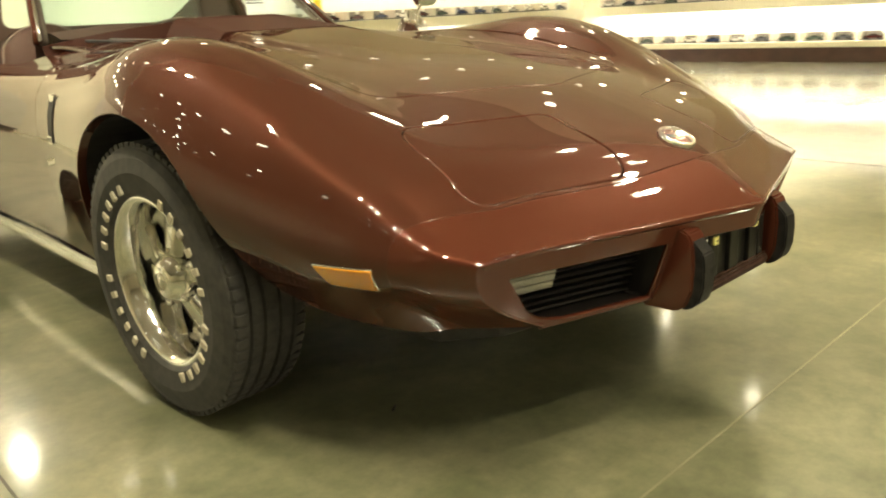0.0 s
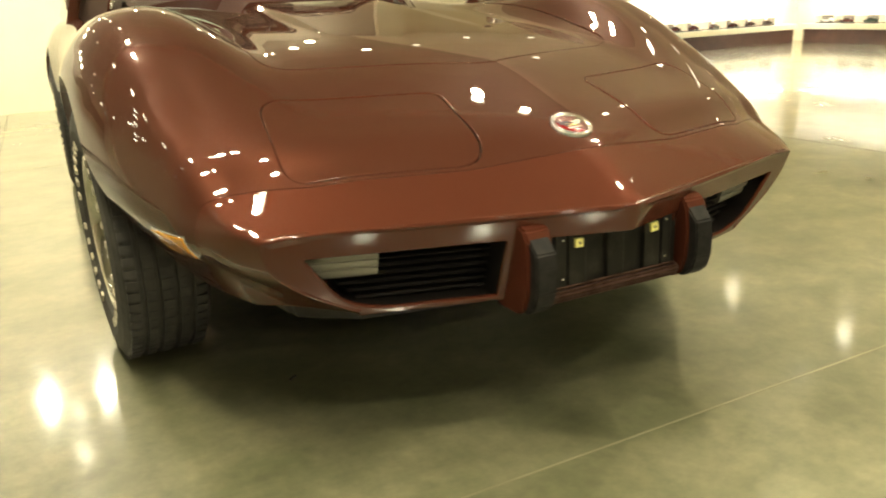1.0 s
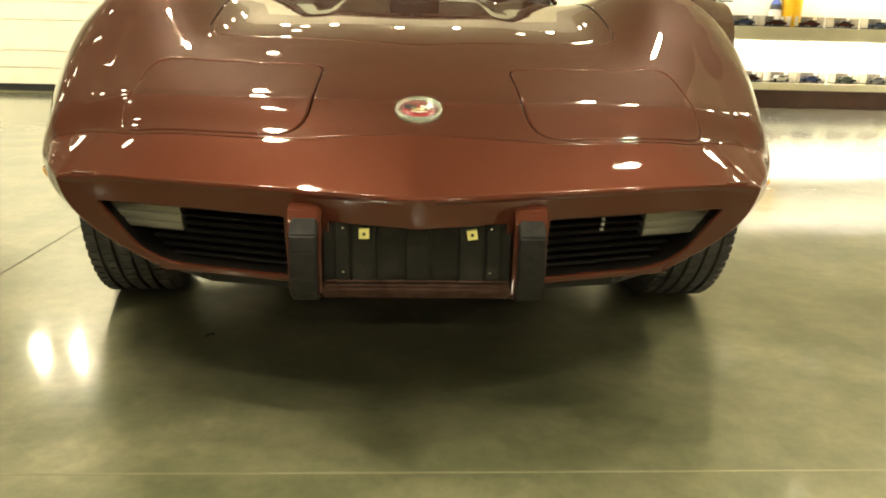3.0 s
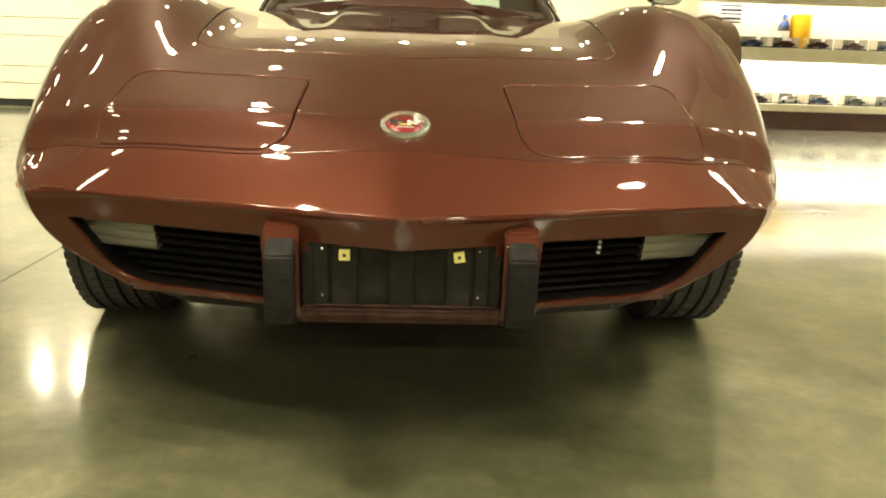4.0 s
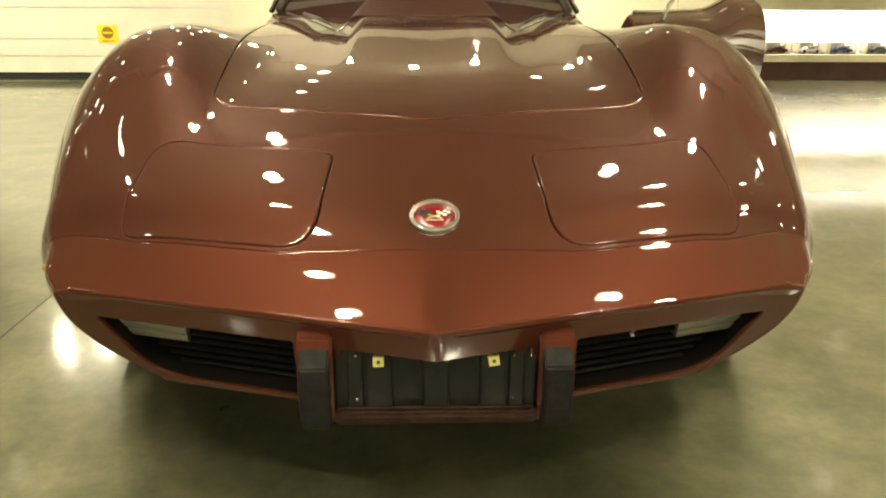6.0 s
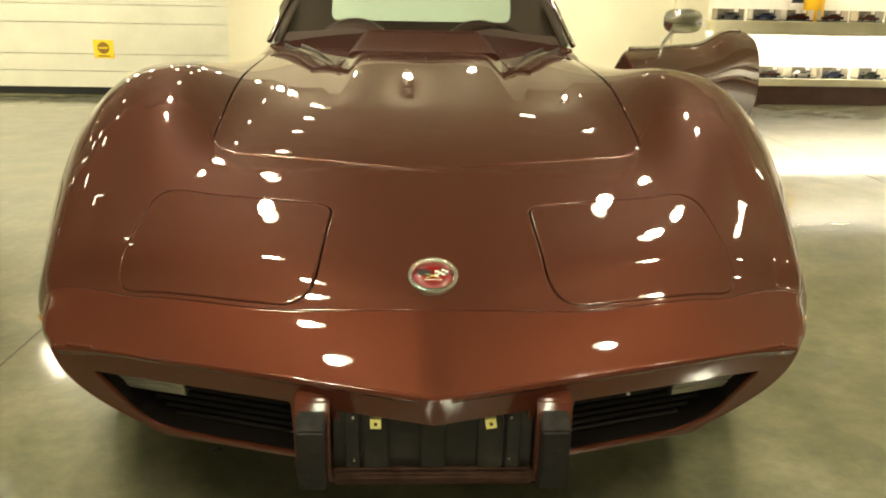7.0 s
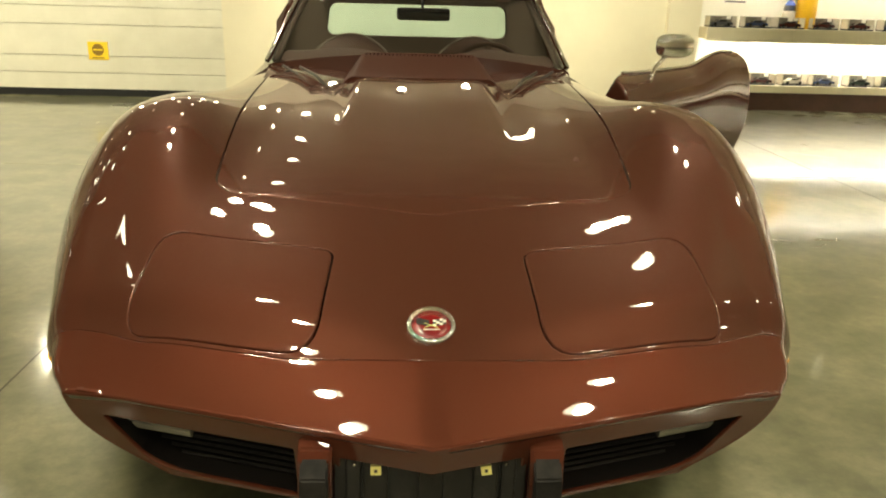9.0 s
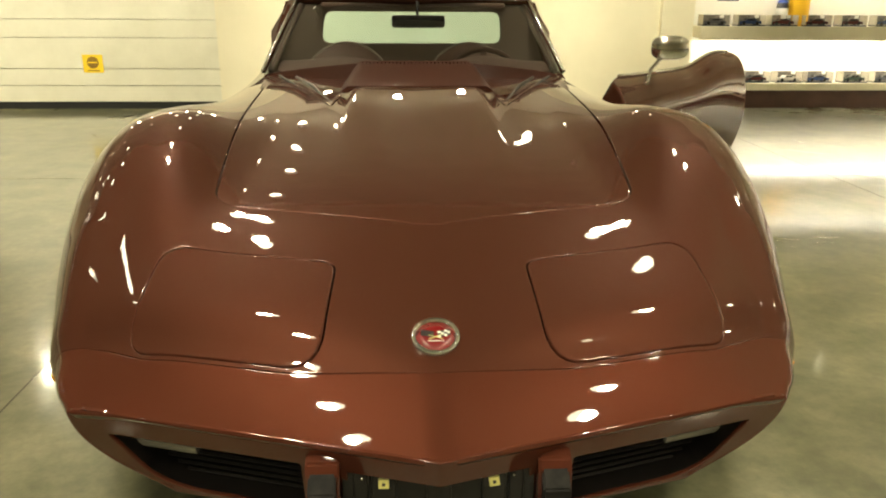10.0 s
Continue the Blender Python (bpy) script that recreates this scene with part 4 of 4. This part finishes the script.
def car_seat(x):
    back = bmesh.new()
    bmesh.ops.create_grid(back, x_segments=12, y_segments=14, size=1.0)
    for v in back.verts:
        a, b = v.co.x, v.co.y
        half = 0.215 - 0.035 * smoothstep(0.2, 1.0, b) - 0.10 * max(0, b - 0.72) ** 2 * 8
        bulge = 0.05 * (1 - abs(a) ** 3) * (1 - abs(b) ** 6)
        v.co = Vector((a * half, 3.00 + 0.11 * b - bulge, 0.65 + 0.30 * b - 0.035 * a * a * max(0, b)))
    ret = bmesh.ops.extrude_face_region(back, geom=list(back.faces))
    bmesh.ops.translate(back, verts=[v for v in ret["geom"] if isinstance(v, bmesh.types.BMVert)], vec=(0, 0.09, 0))
    bmesh.ops.recalc_face_normals(back, faces=back.faces)
    bmesh.ops.translate(back, verts=back.verts, vec=(x, 0, 0))
    ob = part("seat", back, SEAT, car, "brown leather high-back seat", smooth=True)
    edge = [(-1, b) for b in np.linspace(0.0, 0.95, 8)] + [(a, 1.0) for a in np.linspace(-0.95, 0.95, 13)] + [(1, b) for b in np.linspace(0.95, 0.0, 8)]
    line = []
    for a, b in edge:
        half = 0.215 - 0.035 * float(smoothstep(0.2, 1.0, b)) - 0.10 * max(0, b - 0.72) ** 2 * 8
        line.append((x + a * half, 2.998 + 0.11 * b, 0.652 + 0.30 * b - 0.035 * a * a * max(0, b)))
    part("piping", tube(line, 0.0045, 6), PIPING, ob, "pale seat piping", smooth=True)
    base = boxed(x - 0.23, x + 0.23, 2.50, 3.02, 0.28, 0.42, 0.04)
    part("cushion", base, SEAT, ob, smooth=True)
    return ob


car_seat(-0.335)
car_seat(0.30)
mirror = part("rearview_mirror", boxed(-0.094, 0.130, 2.345, 2.375, 1.046, 1.097, 0.014), PAD, car, "black interior mirror", smooth=False)
part("mirror_stem", tube([(0.015, 2.37, 1.09), (0.015, 2.385, 1.12), (0.015, 2.43, 1.15)], 0.006), PAD, mirror, smooth=True)
for s in (1, -1):
    part("sun_visor", boxed(s * 0.06, s * 0.40, 2.50, 2.62, 1.128, 1.146, 0.008), HEADLINER, car)
for s in (1, -1):
    part("wiper_arm", tube([(s * 0.46, 2.05, 0.870), (s * 0.38, 1.85, 0.860), (s * 0.295, 1.58, 0.834)], 0.006), SCREW, car, smooth=True)
    part("wiper_blade", tube([(s * 0.53, 2.08, 0.872), (s * 0.42, 1.82, 0.855), (s * 0.30, 1.53, 0.828)], 0.005), DARK, car, smooth=True)

# open door's inside, glass channel and mirror; the closed door's handle
inner = part("door_card", boxed(0.685, 0.715, 1.98, 2.92, 0.30, 0.735, 0.015), VINYL, open_door, "brown inner door panel")
bm = bmesh.new()
bmesh.ops.create_uvsphere(bm, u_segments=32, v_segments=18, radius=1.0)
for v in bm.verts:
    q = [math.copysign(abs(c) ** e, c) for c, e in zip(v.co, (0.62, 0.9, 0.68))]
    v.co = Vector((0.080 * q[0], 0.036 * q[1] if q[1] < 0 else 0.018 * q[1], 0.046 * q[2]))
mir = part("door_mirror", bm, CHROME, car, "chrome door mirror on a stalk", smooth=True)
mir.matrix_basis = pose(1.005, 2.07, 0.984, 0, 0, 10)
part("stalk", tube([(0.905, 2.03, 0.832), (0.915, 2.032, 0.86), (0.925, 2.038, 0.90), (1.0, 2.075, 0.975)], 0.008), CHROME, car, "chrome mirror stalk", smooth=True)
part("hinge_pillar", boxed(0.56, 0.745, 1.79, 1.85, 0.22, 0.72, 0.01), PAINT, car, "painted door hinge pillar")
line = [tuple(door_skin(np.array([(3.14 * KS, v)]))[0] + np.array((0, 0, 0.004))) for v in np.linspace(1.93, 2.98, 22)]
part("belt_moulding", tube(line, 0.006, 8), TRIM, open_door, "bright window channel moulding", smooth=True)

# fender vents and badges
for s in (1, -1):
    slot = [(1.60, 0.732), (1.655, 0.734), (1.670, 0.610), (1.625, 0.606)]
    out = [(s * a, b) for a, b in side_keys(rounded(slot, 0.010))]
    vent = sheet("fender_vent", out, [], lambda p: skin(p) + np.array((s * 0.003, 0, 0)), 0.02, DARK, car, "dark fender vent with bright ends", depth=0.004)
    for y, z in ((1.628, 0.727), (1.648, 0.614)):
        k = skin(np.array(side_keys([(y, z)])) * (s, 1))[0]
        part("vent_end", boxed(k[0] - 0.006, k[0] + 0.008, y - 0.018, y + 0.018, z - 0.012, z + 0.012, 0.004), CHROME, vent)
    k = skin(np.array(side_keys([(1.70, 0.55)])) * (s, 1))[0]
    bm = bmesh.new()
    for i in range(5):
        box(bm, k[0] - 0.004, k[0] + 0.006, 1.665 + 0.014 * i, 1.676 + 0.014 * i, 0.545 - 0.003 * i, 0.562 - 0.003 * i, 0.003)
    part("badge", bm, CHROME, car, "small chrome fender badge")

# ---- room ----
X0, X1, Y0, Y1, H = -7.5, 10.38, -7.5, 7.6, 2.95
YS = 8.065
floor = tagged(part("floor", boxed(X0, X1, Y0, YS + 0.3, -0.15, 0.0), CONCRETE), "polished stained concrete floor with saw-cut joints", "floor", kind="structure")


PALE = material("pale_joint", (0.17, 0.16, 0.10), 0.4)
mottle(PALE, (0.12, 0.113, 0.066), (0.23, 0.215, 0.135), 2.5)


def joint(x0, x1, y0, y1, mat=JOINT):
    tagged(part("floor_joint", boxed(x0, x1, y0, y1, -0.01, 0.0006), mat), "thin saw-cut joint in the concrete floor", "floor joint", "floor joints", "structure")


for x in (-5.4, -1.239, 2.95, 7.1):
    joint(x - 0.003, x + 0.003, Y0, Y1)
for y in (-4.2, 0.008, 4.2):
    joint(X0, X1, y - 0.0025, y + 0.0025, PALE)

scrap = tagged(part("floor_scrap", tube([(-0.506, 0.619, 0.004), (-0.497, 0.626, 0.006), (-0.488, 0.633, 0.004)], 0.003, 6), DARK), "tiny dark scrap lying on the concrete floor", "scrap")
# old oil mark on the floor beside the open door
STAIN = material("old_oil", (0.035, 0.032, 0.020), 0.3, coat=0.6)
bm = bmesh.new()
ring = []
for i in range(36):
    a = 2 * math.pi * i / 36
    r = 1 + 0.22 * math.sin(3 * a + 0.6) + 0.14 * math.sin(7 * a)
    u, w = 0.17 * r * math.cos(a), 0.030 * r * math.sin(a)
    ring.append(bm.verts.new((3.23 + 0.78 * u + 0.63 * w, 5.04 - 0.63 * u + 0.78 * w, 0.0008)))
bm.faces.new(ring)
tagged(part("oil_stain", bm, STAIN), "thin dark oil mark on the concrete floor", "stain", kind="structure")
ROLL_R = -2.02
tagged(part("wall_shelves", boxed(3.11, X1, YS, YS + 0.3, 0, H), WALL), "plain cream painted wall behind the shelves", "wall", kind="structure")
tagged(part("wall_back", boxed(ROLL_R, 3.11, Y1, YS + 0.3, 0, 2.3), WALL), "plain cream painted wall", "wall", kind="structure")
# unseen upper wall: its dimming is put into the colour, for the hood's reflections
tagged(part("wall_upper_shade_band", boxed(X0, 3.11, Y1, YS + 0.3, 2.3, H), CEIL), "unseen upper part of the cream wall, coloured darker in place of shade", "wall", kind="structure")
tagged(part("wall_left", boxed(X0 - 0.3, X0, Y0, YS + 0.3, 0, H), WALL), "plain cream painted wall", "wall", kind="structure")
tagged(part("wall_front", boxed(X0 - 0.3, X1 + 0.3, Y0 - 0.3, Y0, 0, H), WALL), "plain cream painted wall", "wall", kind="structure")
tagged(part("wall_right", boxed(X1, X1 + 0.3, Y0, YS + 0.3, 0, H), WALL), "plain cream painted wall", "wall", kind="structure")
# ceiling is out of view; its dark and white parts follow the paint's reflections
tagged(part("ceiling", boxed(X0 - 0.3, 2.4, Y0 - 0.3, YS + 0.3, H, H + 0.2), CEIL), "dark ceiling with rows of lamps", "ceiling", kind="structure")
tagged(part("ceiling_bay", boxed(2.4, X1 + 0.3, Y0 - 0.3, YS + 0.3, H, H + 0.2), CEIL_WHITE), "white ceiling over the display shelves", "ceiling", kind="structure")

roller = thing("sectional_door", "closed white sectional garage door with horizontal panels", "garage door", kind="structure")
edges = [0.085, 0.262, 0.442, 0.765, 0.953, 1.275, 1.463, 1.785, 1.973, 2.3]
for a, b in zip(edges, edges[1:]):
    part("panel", boxed(X0, ROLL_R - 0.004, Y1 + 0.05, Y1 + 0.10, a + 0.0035, b - 0.0035, 0.003), ROLL, roller)
part("backing", boxed(X0, ROLL_R - 0.002, Y1 + 0.085, Y1 + 0.14, 0.085, 2.3), FIXTURE, roller)
part("bottom_seal", boxed(X0, ROLL_R - 0.002, Y1 + 0.06, Y1 + 0.14, 0.012, 0.085), RUBBER, roller, "black rubber bottom seal")
tagged(part("threshold", boxed(X0, ROLL_R - 0.002, Y1 + 0.02, Y1 + 0.2, 0.0, 0.012), CONCRETE), "low concrete threshold under the garage door", "threshold", kind="structure")

sign = thing("warning_sign", "small square yellow warning sign on the garage door", "sign")
part("board", boxed(-3.475, -3.263, Y1 + 0.042, Y1 + 0.050, 0.400, 0.588, 0.002), SIGN, sign)
ringbm = lathe([(0.0, 0.0), (0.062, 0.0), (0.062, 0.003), (0.0, 0.003)], 32)
bmesh.ops.rotate(ringbm, verts=ringbm.verts, cent=(0, 0, 0), matrix=Matrix.Rotation(radians(90), 3, "X"))
bmesh.ops.translate(ringbm, verts=ringbm.verts, vec=(-3.369, Y1 + 0.042, 0.506))
part("round_mark", ringbm, SIGNINK, sign)
part("bar", boxed(-3.419, -3.319, Y1 + 0.036, Y1 + 0.0385, 0.498, 0.514), SIGN, sign)
part("text_bar", boxed(-3.434, -3.304, Y1 + 0.039, Y1 + 0.0425, 0.416, 0.427), SIGNINK, sign)

# column at the shelves' end
tagged(part("wall_pier", boxed(2.76, 3.112, Y1 - 0.08, YS, 0, H), WALL), "cream painted wall end beside the shelves", "wall", kind="structure")


def shelf_run(name, length):
    """A run of shelving along its own x, its back at y = 0.35."""
    ob = thing(name, "long lit cream display shelves on a dark brown plinth", "shelf")
    part("plinth", boxed(0, length, 0.06, 0.34, 0, 0.202), PLINTH, ob, "dark brown plinth")
    part("board", boxed(0, length, 0.0, 0.35, 0.203, 0.284, 0.004), SHELF, ob)
    part("board", boxed(0, length, 0.0, 0.35, 0.782, 0.906, 0.004), SHELF, ob)
    part("board", boxed(0, length, 0.0, 0.35, 1.405, 1.52, 0.004), SHELF, ob)
    part("back_panel", boxed(0, length, 0.33, 0.348, 0.286, 2.1), SHELFBACK, ob, "white lit back panel")
    for z in (0.782, 1.405):
        part("front_lip", boxed(0, length, 0.003, 0.016, z - 0.024, z + 0.006, 0.002), SHELF, ob)
    part("light_tube", boxed(0.05, length - 0.05, 0.05, 0.08, 0.764, 0.780), TUBEGLOW, ob, "glowing shelf light")
    part("light_tube", boxed(0.05, length - 0.05, 0.05, 0.08, 1.387, 1.403), DIMTUBE, ob, "glowing shelf light")
    return ob


sh1 = shelf_run("display_shelf", X1 - 3.27 - 0.4)
sh1.matrix_basis = pose(3.27, YS - 0.36, 0)
sh2 = shelf_run("display_shelf", 11.0)
sh2.matrix_basis = pose(X1 - 0.36, YS - 0.4, 0, 0, 0, -90)

CARD = material("card_backing", (0.15, 0.135, 0.11), 0.6)
mottle(CARD, (0.06, 0.055, 0.05), (0.26, 0.23, 0.18), 14.0)
FROST = material("pale_case_end", (0.55, 0.5, 0.4), 0.35, coat=0.5)
TOY = [material("toy_" + n, c, 0.25, coat=0.8) for n, c in (("dark", (0.03, 0.035, 0.05)), ("red", (0.075, 0.018, 0.016)), ("white", (0.65, 0.62, 0.55)), ("blue", (0.04, 0.06, 0.14)), ("green", (0.05, 0.07, 0.055)), ("grey", (0.10, 0.10, 0.11)))]


def model_car(colour, m):
    """A boxed model car."""
    case = thing("model_car_box", "boxed model car in a clear display case on a shelf", "model car", "model cars on the shelves")
    part("card", boxed(-0.155, 0.155, 0.07, 0.078, 0.0, 0.12, 0.001), CARD, case, "printed card backing")
    part("base", boxed(-0.155, 0.155, -0.07, 0.07, 0.0, 0.014, 0.002), TOY[0], case)
    for x in (-0.155, 0.147):
        part("case_end", boxed(x, x + 0.008, -0.07, 0.07, 0.015, 0.12, 0.001), FROST, case, "pale plastic case end")
    part("paper_label", boxed(0.085, 0.135, 0.066, 0.0695, 0.085, 0.118), WHITE, case, "white paper label")
    side = rounded([(-0.12, 0.024), (-0.125, 0.05), (-0.06, 0.058), (-0.03, 0.082), (0.04, 0.082), (0.075, 0.058), (0.122, 0.054), (0.125, 0.026)], 0.008, 3)
    bm = prism(side, 0.09, lambda x, z, h: (x, -0.045 + h, z))
    body = part("toy_body", bm, TOY[colour], case)
    for x in (-0.075, 0.075):
        for y in (-0.047, 0.035):
            bm = lathe([(0.0, 0.0), (0.018, 0.0), (0.018, 0.012), (0.0, 0.012)], 14, "x")
            bmesh.ops.rotate(bm, verts=bm.verts, cent=(0, 0, 0), matrix=Matrix.Rotation(radians(90), 3, "Z"))
            bmesh.ops.translate(bm, verts=bm.verts, vec=(x, y, 0.032))
            part("toy_wheel", bm, PAD, body)
    part("toy_window", boxed(-0.035, 0.045, -0.0475, 0.0475, 0.060, 0.077, 0.004), PAD, body)
    case.matrix_basis = m
    return case


rng = random.Random(5)
first = [model_car(c, pose(0, 0, 0)) for c in range(6)]
spots = []
for zi, z in enumerate((0.2845, 0.9065)):
    x = (3.60, 3.46)[zi]
    while x < X1 - 0.7:
        spots.append((x, YS - 0.25, z, 0))
        x += 0.385 if zi == 0 else 0.393
    y = YS - 0.75
    while y > YS - 11.0:
        spots.append((X1 - 0.22, y, z, -90))
        y -= 0.385 if zi == 0 else 0.393
for i, (x, y, z, r) in enumerate(spots):
    m = pose(x + rng.uniform(-0.02, 0.02), y, z, 0, 0, r + rng.uniform(-3, 3))
    if i < 6:
        first[i].matrix_basis = m
    else:
        copy_thing(first[rng.randrange(6)], m)

# tin and bottle box over the upper board
YEL = material("orange_tin", (0.80, 0.47, 0.015), 0.4)
tin = thing("storage_tin", "bright orange tin on the upper shelf", "tin")
part("tin_body", lathe([(0.0, 0.0), (0.108, 0.0), (0.11, 0.006), (0.11, 0.37), (0.105, 0.377), (0.0, 0.377)], 32), YEL, tin, smooth=False)
tin.matrix_basis = pose(4.47, YS - 0.13, 0.9065)
BLUE = material("blue_label", (0.05, 0.10, 0.42), 0.4)
bottle = thing("bottle", "tall dark bottle with white and blue labels beside the tin", "bottle")
part("glass_body", lathe([(0.0, 0.0), (0.062, 0.0), (0.066, 0.006), (0.066, 0.21), (0.058, 0.25), (0.026, 0.30), (0.022, 0.36), (0.0, 0.362)], 28), TOY[0], bottle, smooth=True)
part("paper_label", lathe([(0.0668, 0.05), (0.0675, 0.052), (0.0675, 0.19), (0.0668, 0.192)], 28), WHITE, bottle, "white paper label", smooth=True)
part("neck_label", lathe([(0.0590, 0.252), (0.0600, 0.254), (0.0300, 0.302), (0.0290, 0.304)], 28), BLUE, bottle, "blue neck label", smooth=True)
part("cap", lathe([(0.023, 0.34), (0.025, 0.342), (0.025, 0.376), (0.0, 0.378)], 20), BLUE, bottle, "blue cap", smooth=True)
bottle.matrix_basis = pose(4.28, YS - 0.12, 0.9065)
panel_board = thing("shelf_notice", "small notice with dark and white bands on the shelf's back panel", "notice")
part("backing_board", boxed(3.54, 3.81, YS - 0.040, YS - 0.031, 1.165, 1.392, 0.002), WHITE, panel_board)
for z, h in ((1.182, 0.016), (1.222, 0.026), (1.272, 0.016), (1.315, 0.026), (1.362, 0.018)):
    part("dark_band", boxed(3.555, 3.795, YS - 0.044, YS - 0.041, z - h / 2, z + h / 2), TOY[0], panel_board)


# ---- ceiling lamps ----
def lamp(glow):
    ob = thing("ceiling_spotlight", "small round bright ceiling spotlight", "ceiling lamp", "ceiling lamps")
    part("can", lathe([(0.048, 0.0), (0.058, -0.002), (0.060, -0.05), (0.053, -0.06), (0.046, -0.056), (0.046, -0.02), (0.0, -0.02)], 24), FIXTURE, ob, smooth=True)
    part("lens", lathe([(0.0, -0.100), (0.017, -0.097), (0.033, -0.088), (0.042, -0.075), (0.045, -0.060), (0.044, -0.045)], 20), glow, ob, smooth=True)
    return ob


one = lamp(BULB)
spots = [(-1.15, y) for y in (-4.2, -2.9, -1.6, -0.5, -0.12, 0.35, 1.2, 2.3, 2.75, 3.72, 4.92, 5.88, 6.75)]
spots += [(1.68, y) for y in (-4.0, -2.7, -1.4, -0.3, 0.05, 5.3)] + [(1.75, 0.85)]
spots += [(1.38, 2.43), (1.66, 2.13), (2.90, 2.15), (1.26, 6.3)]
spots += [(-5.0, y) for y in (-3.4, -1.9, -0.6, 0.4, 1.2, 2.0, 2.9, 3.8, 4.3, 4.8, 5.4, 6.0)]
spots += [(3.4, y) for y in (-2.4, -0.6, 0.8, 2.6)]
spots += [(6.6, y) for y in (-2.0, 0.4, 4.0, 5.6)] + [(5.34, 2.3)] + [(9.4, y) for y in (-1.5, 1.5, 4.2)]
spots += [(0.25, -2.4), (-2.9, -1.2), (-2.9, -2.8)]
spots += [(-3.3, y) for y in (-3.6, -2.0, -0.5)]
# unseen lamps added before the nose as fill for car and floor
ahead = [(-0.65, -1.7), (0.75, -1.9), (-0.25, -3.0), (0.6, -3.4), (-0.9, -5.4), (1.2, -5.4)]
spots += ahead
spots += [(-1.9, 5.5)]
# the closely set row beside the passenger side, and its branch towards the left wall
close = [(-2.45, y) for y in (1.38, 1.78, 2.2, 2.65, 3.2)]
close += [(-3.0, 2.75), (-3.6, 3.15), (-4.2, 3.5), (-4.7, 3.95), (-5.6, 4.5), (-6.4, 5.1)]
one.matrix_basis = pose(*spots[0], H)
for x, y in spots[1:] + close:
    copy_thing(one, pose(x, y, H))
beam = bpy.data.lights.new("spot_beam", "SPOT")
beam.energy, beam.color, beam.shadow_soft_size = SPOT, WARM, 0.045
beam.spot_size, beam.spot_blend = radians(112), 0.6
narrow = bpy.data.lights.new("narrow_beam", "SPOT")
narrow.energy, narrow.color, narrow.shadow_soft_size = SPOT, WARM, 0.045
side_beam = beam.copy()
side_beam.name, side_beam.energy = "side_beam", SPOT * 0.1
right_beam = beam.copy()
right_beam.name, right_beam.energy = "right_beam", SPOT * 3.0
front = beam.copy()
front.name, front.energy = "front_beam", SPOT * 0.75
far_front = beam.copy()
far_front.name, far_front.energy = "far_front_beam", SPOT * 0.7
narrow.spot_size, narrow.spot_blend = radians(64), 1.0
for x, y in spots:
    if x != -3.3 and (x < 5.0 or y > 2.0):
        new("spot_beam", far_front if y < -2.3 else front if y < -1.0 and x > -2.0 else right_beam if x > 3.0 and y > 3.5 else side_beam if x < -2.5 and y < 4.3 else beam if y < 4.3 else narrow).matrix_basis = pose(x, y, H - 0.15)
# two added fill beams, from unseen far lamps, aimed at the car's nose
nose_fill = beam.copy()
nose_fill.name, nose_fill.energy, nose_fill.spot_size = "nose_fill", 150.0, radians(44)
for x, y in ahead[-2:]:
    new("nose_fill", nose_fill).matrix_basis = look((x, y, H - 0.15), (x * 0.5, 0.4, 0.0))
# added fill beams that brighten the back wall and the left wall
wash = bpy.data.lights.new("wall_fill_beam", "SPOT")
wash.energy, wash.color, wash.shadow_soft_size = WASH, WARM, 0.05
wash.spot_size, wash.spot_blend = radians(66), 1.0
aside = lamp(BULB_DIM)
aside.matrix_basis = pose(3.8, 7.0, H)
for x in (4.85, 5.8, 7.2):
    copy_thing(aside, pose(x, 7.0, H))
# made-up lamps with fill beams that brighten the floor before the shelves
floor_fill_beam = narrow.copy()
floor_fill_beam.name, floor_fill_beam.energy = "floor_fill_beam", SPOT * 1.7
floor_fill_beam.spot_size = radians(96)
for x, y in ((3.3, 4.3), (4.7, 5.2), (5.4, 3.6)):
    copy_thing(aside, pose(x, y, H))
    new("floor_fill_beam", floor_fill_beam).matrix_basis = pose(x, y, H - 0.15)
turned = [((x, 5.75), (x, 7.6, 0.2)) for x in (-6.6, -5.6, -4.5, 2.45)] + [((x, 4.6), (x, 7.6, 0.6)) for x in (-3.4, -2.3)]
turned += [((-5.7, y), (-7.5, y, 0.35)) for y in (2.4, 3.8)]
soft_wash = wash.copy()
soft_wash.energy = WASH * 0.3
door_wash = wash.copy()
door_wash.name, door_wash.energy = "door_wash", WASH * 0.85
for (x, y), aim in turned:
    # made-up fixture to go with the added beam
    copy_thing(aside, pose(x, y, H))
    new("wall_fill_beam", soft_wash if y < 4.5 else door_wash if x < 0 else wash).matrix_basis = look((x, y, H - 0.15), aim)
# two more added fill beams towards the plain wall, near lamps of the long rows
for (x, y), aim in (((-1.15, 5.88), (-0.5, 7.6, 0.3)), ((1.68, 5.6), (0.9, 7.6, 0.3))):
    new("wall_fill_beam", wash).matrix_basis = look((x, y, H - 0.15), aim)
row = [(x, 7.1) for x in (-4.08, -3.65, -3.22, -2.60, -2.02, -1.40, -0.85, 0.6, 1.7)] + [(-0.09, 6.85)]
one = lamp(BULB_WALL)
one.matrix_basis = pose(*row[0], H)
for x, y in row[1:]:
    copy_thing(one, pose(x, y, H))
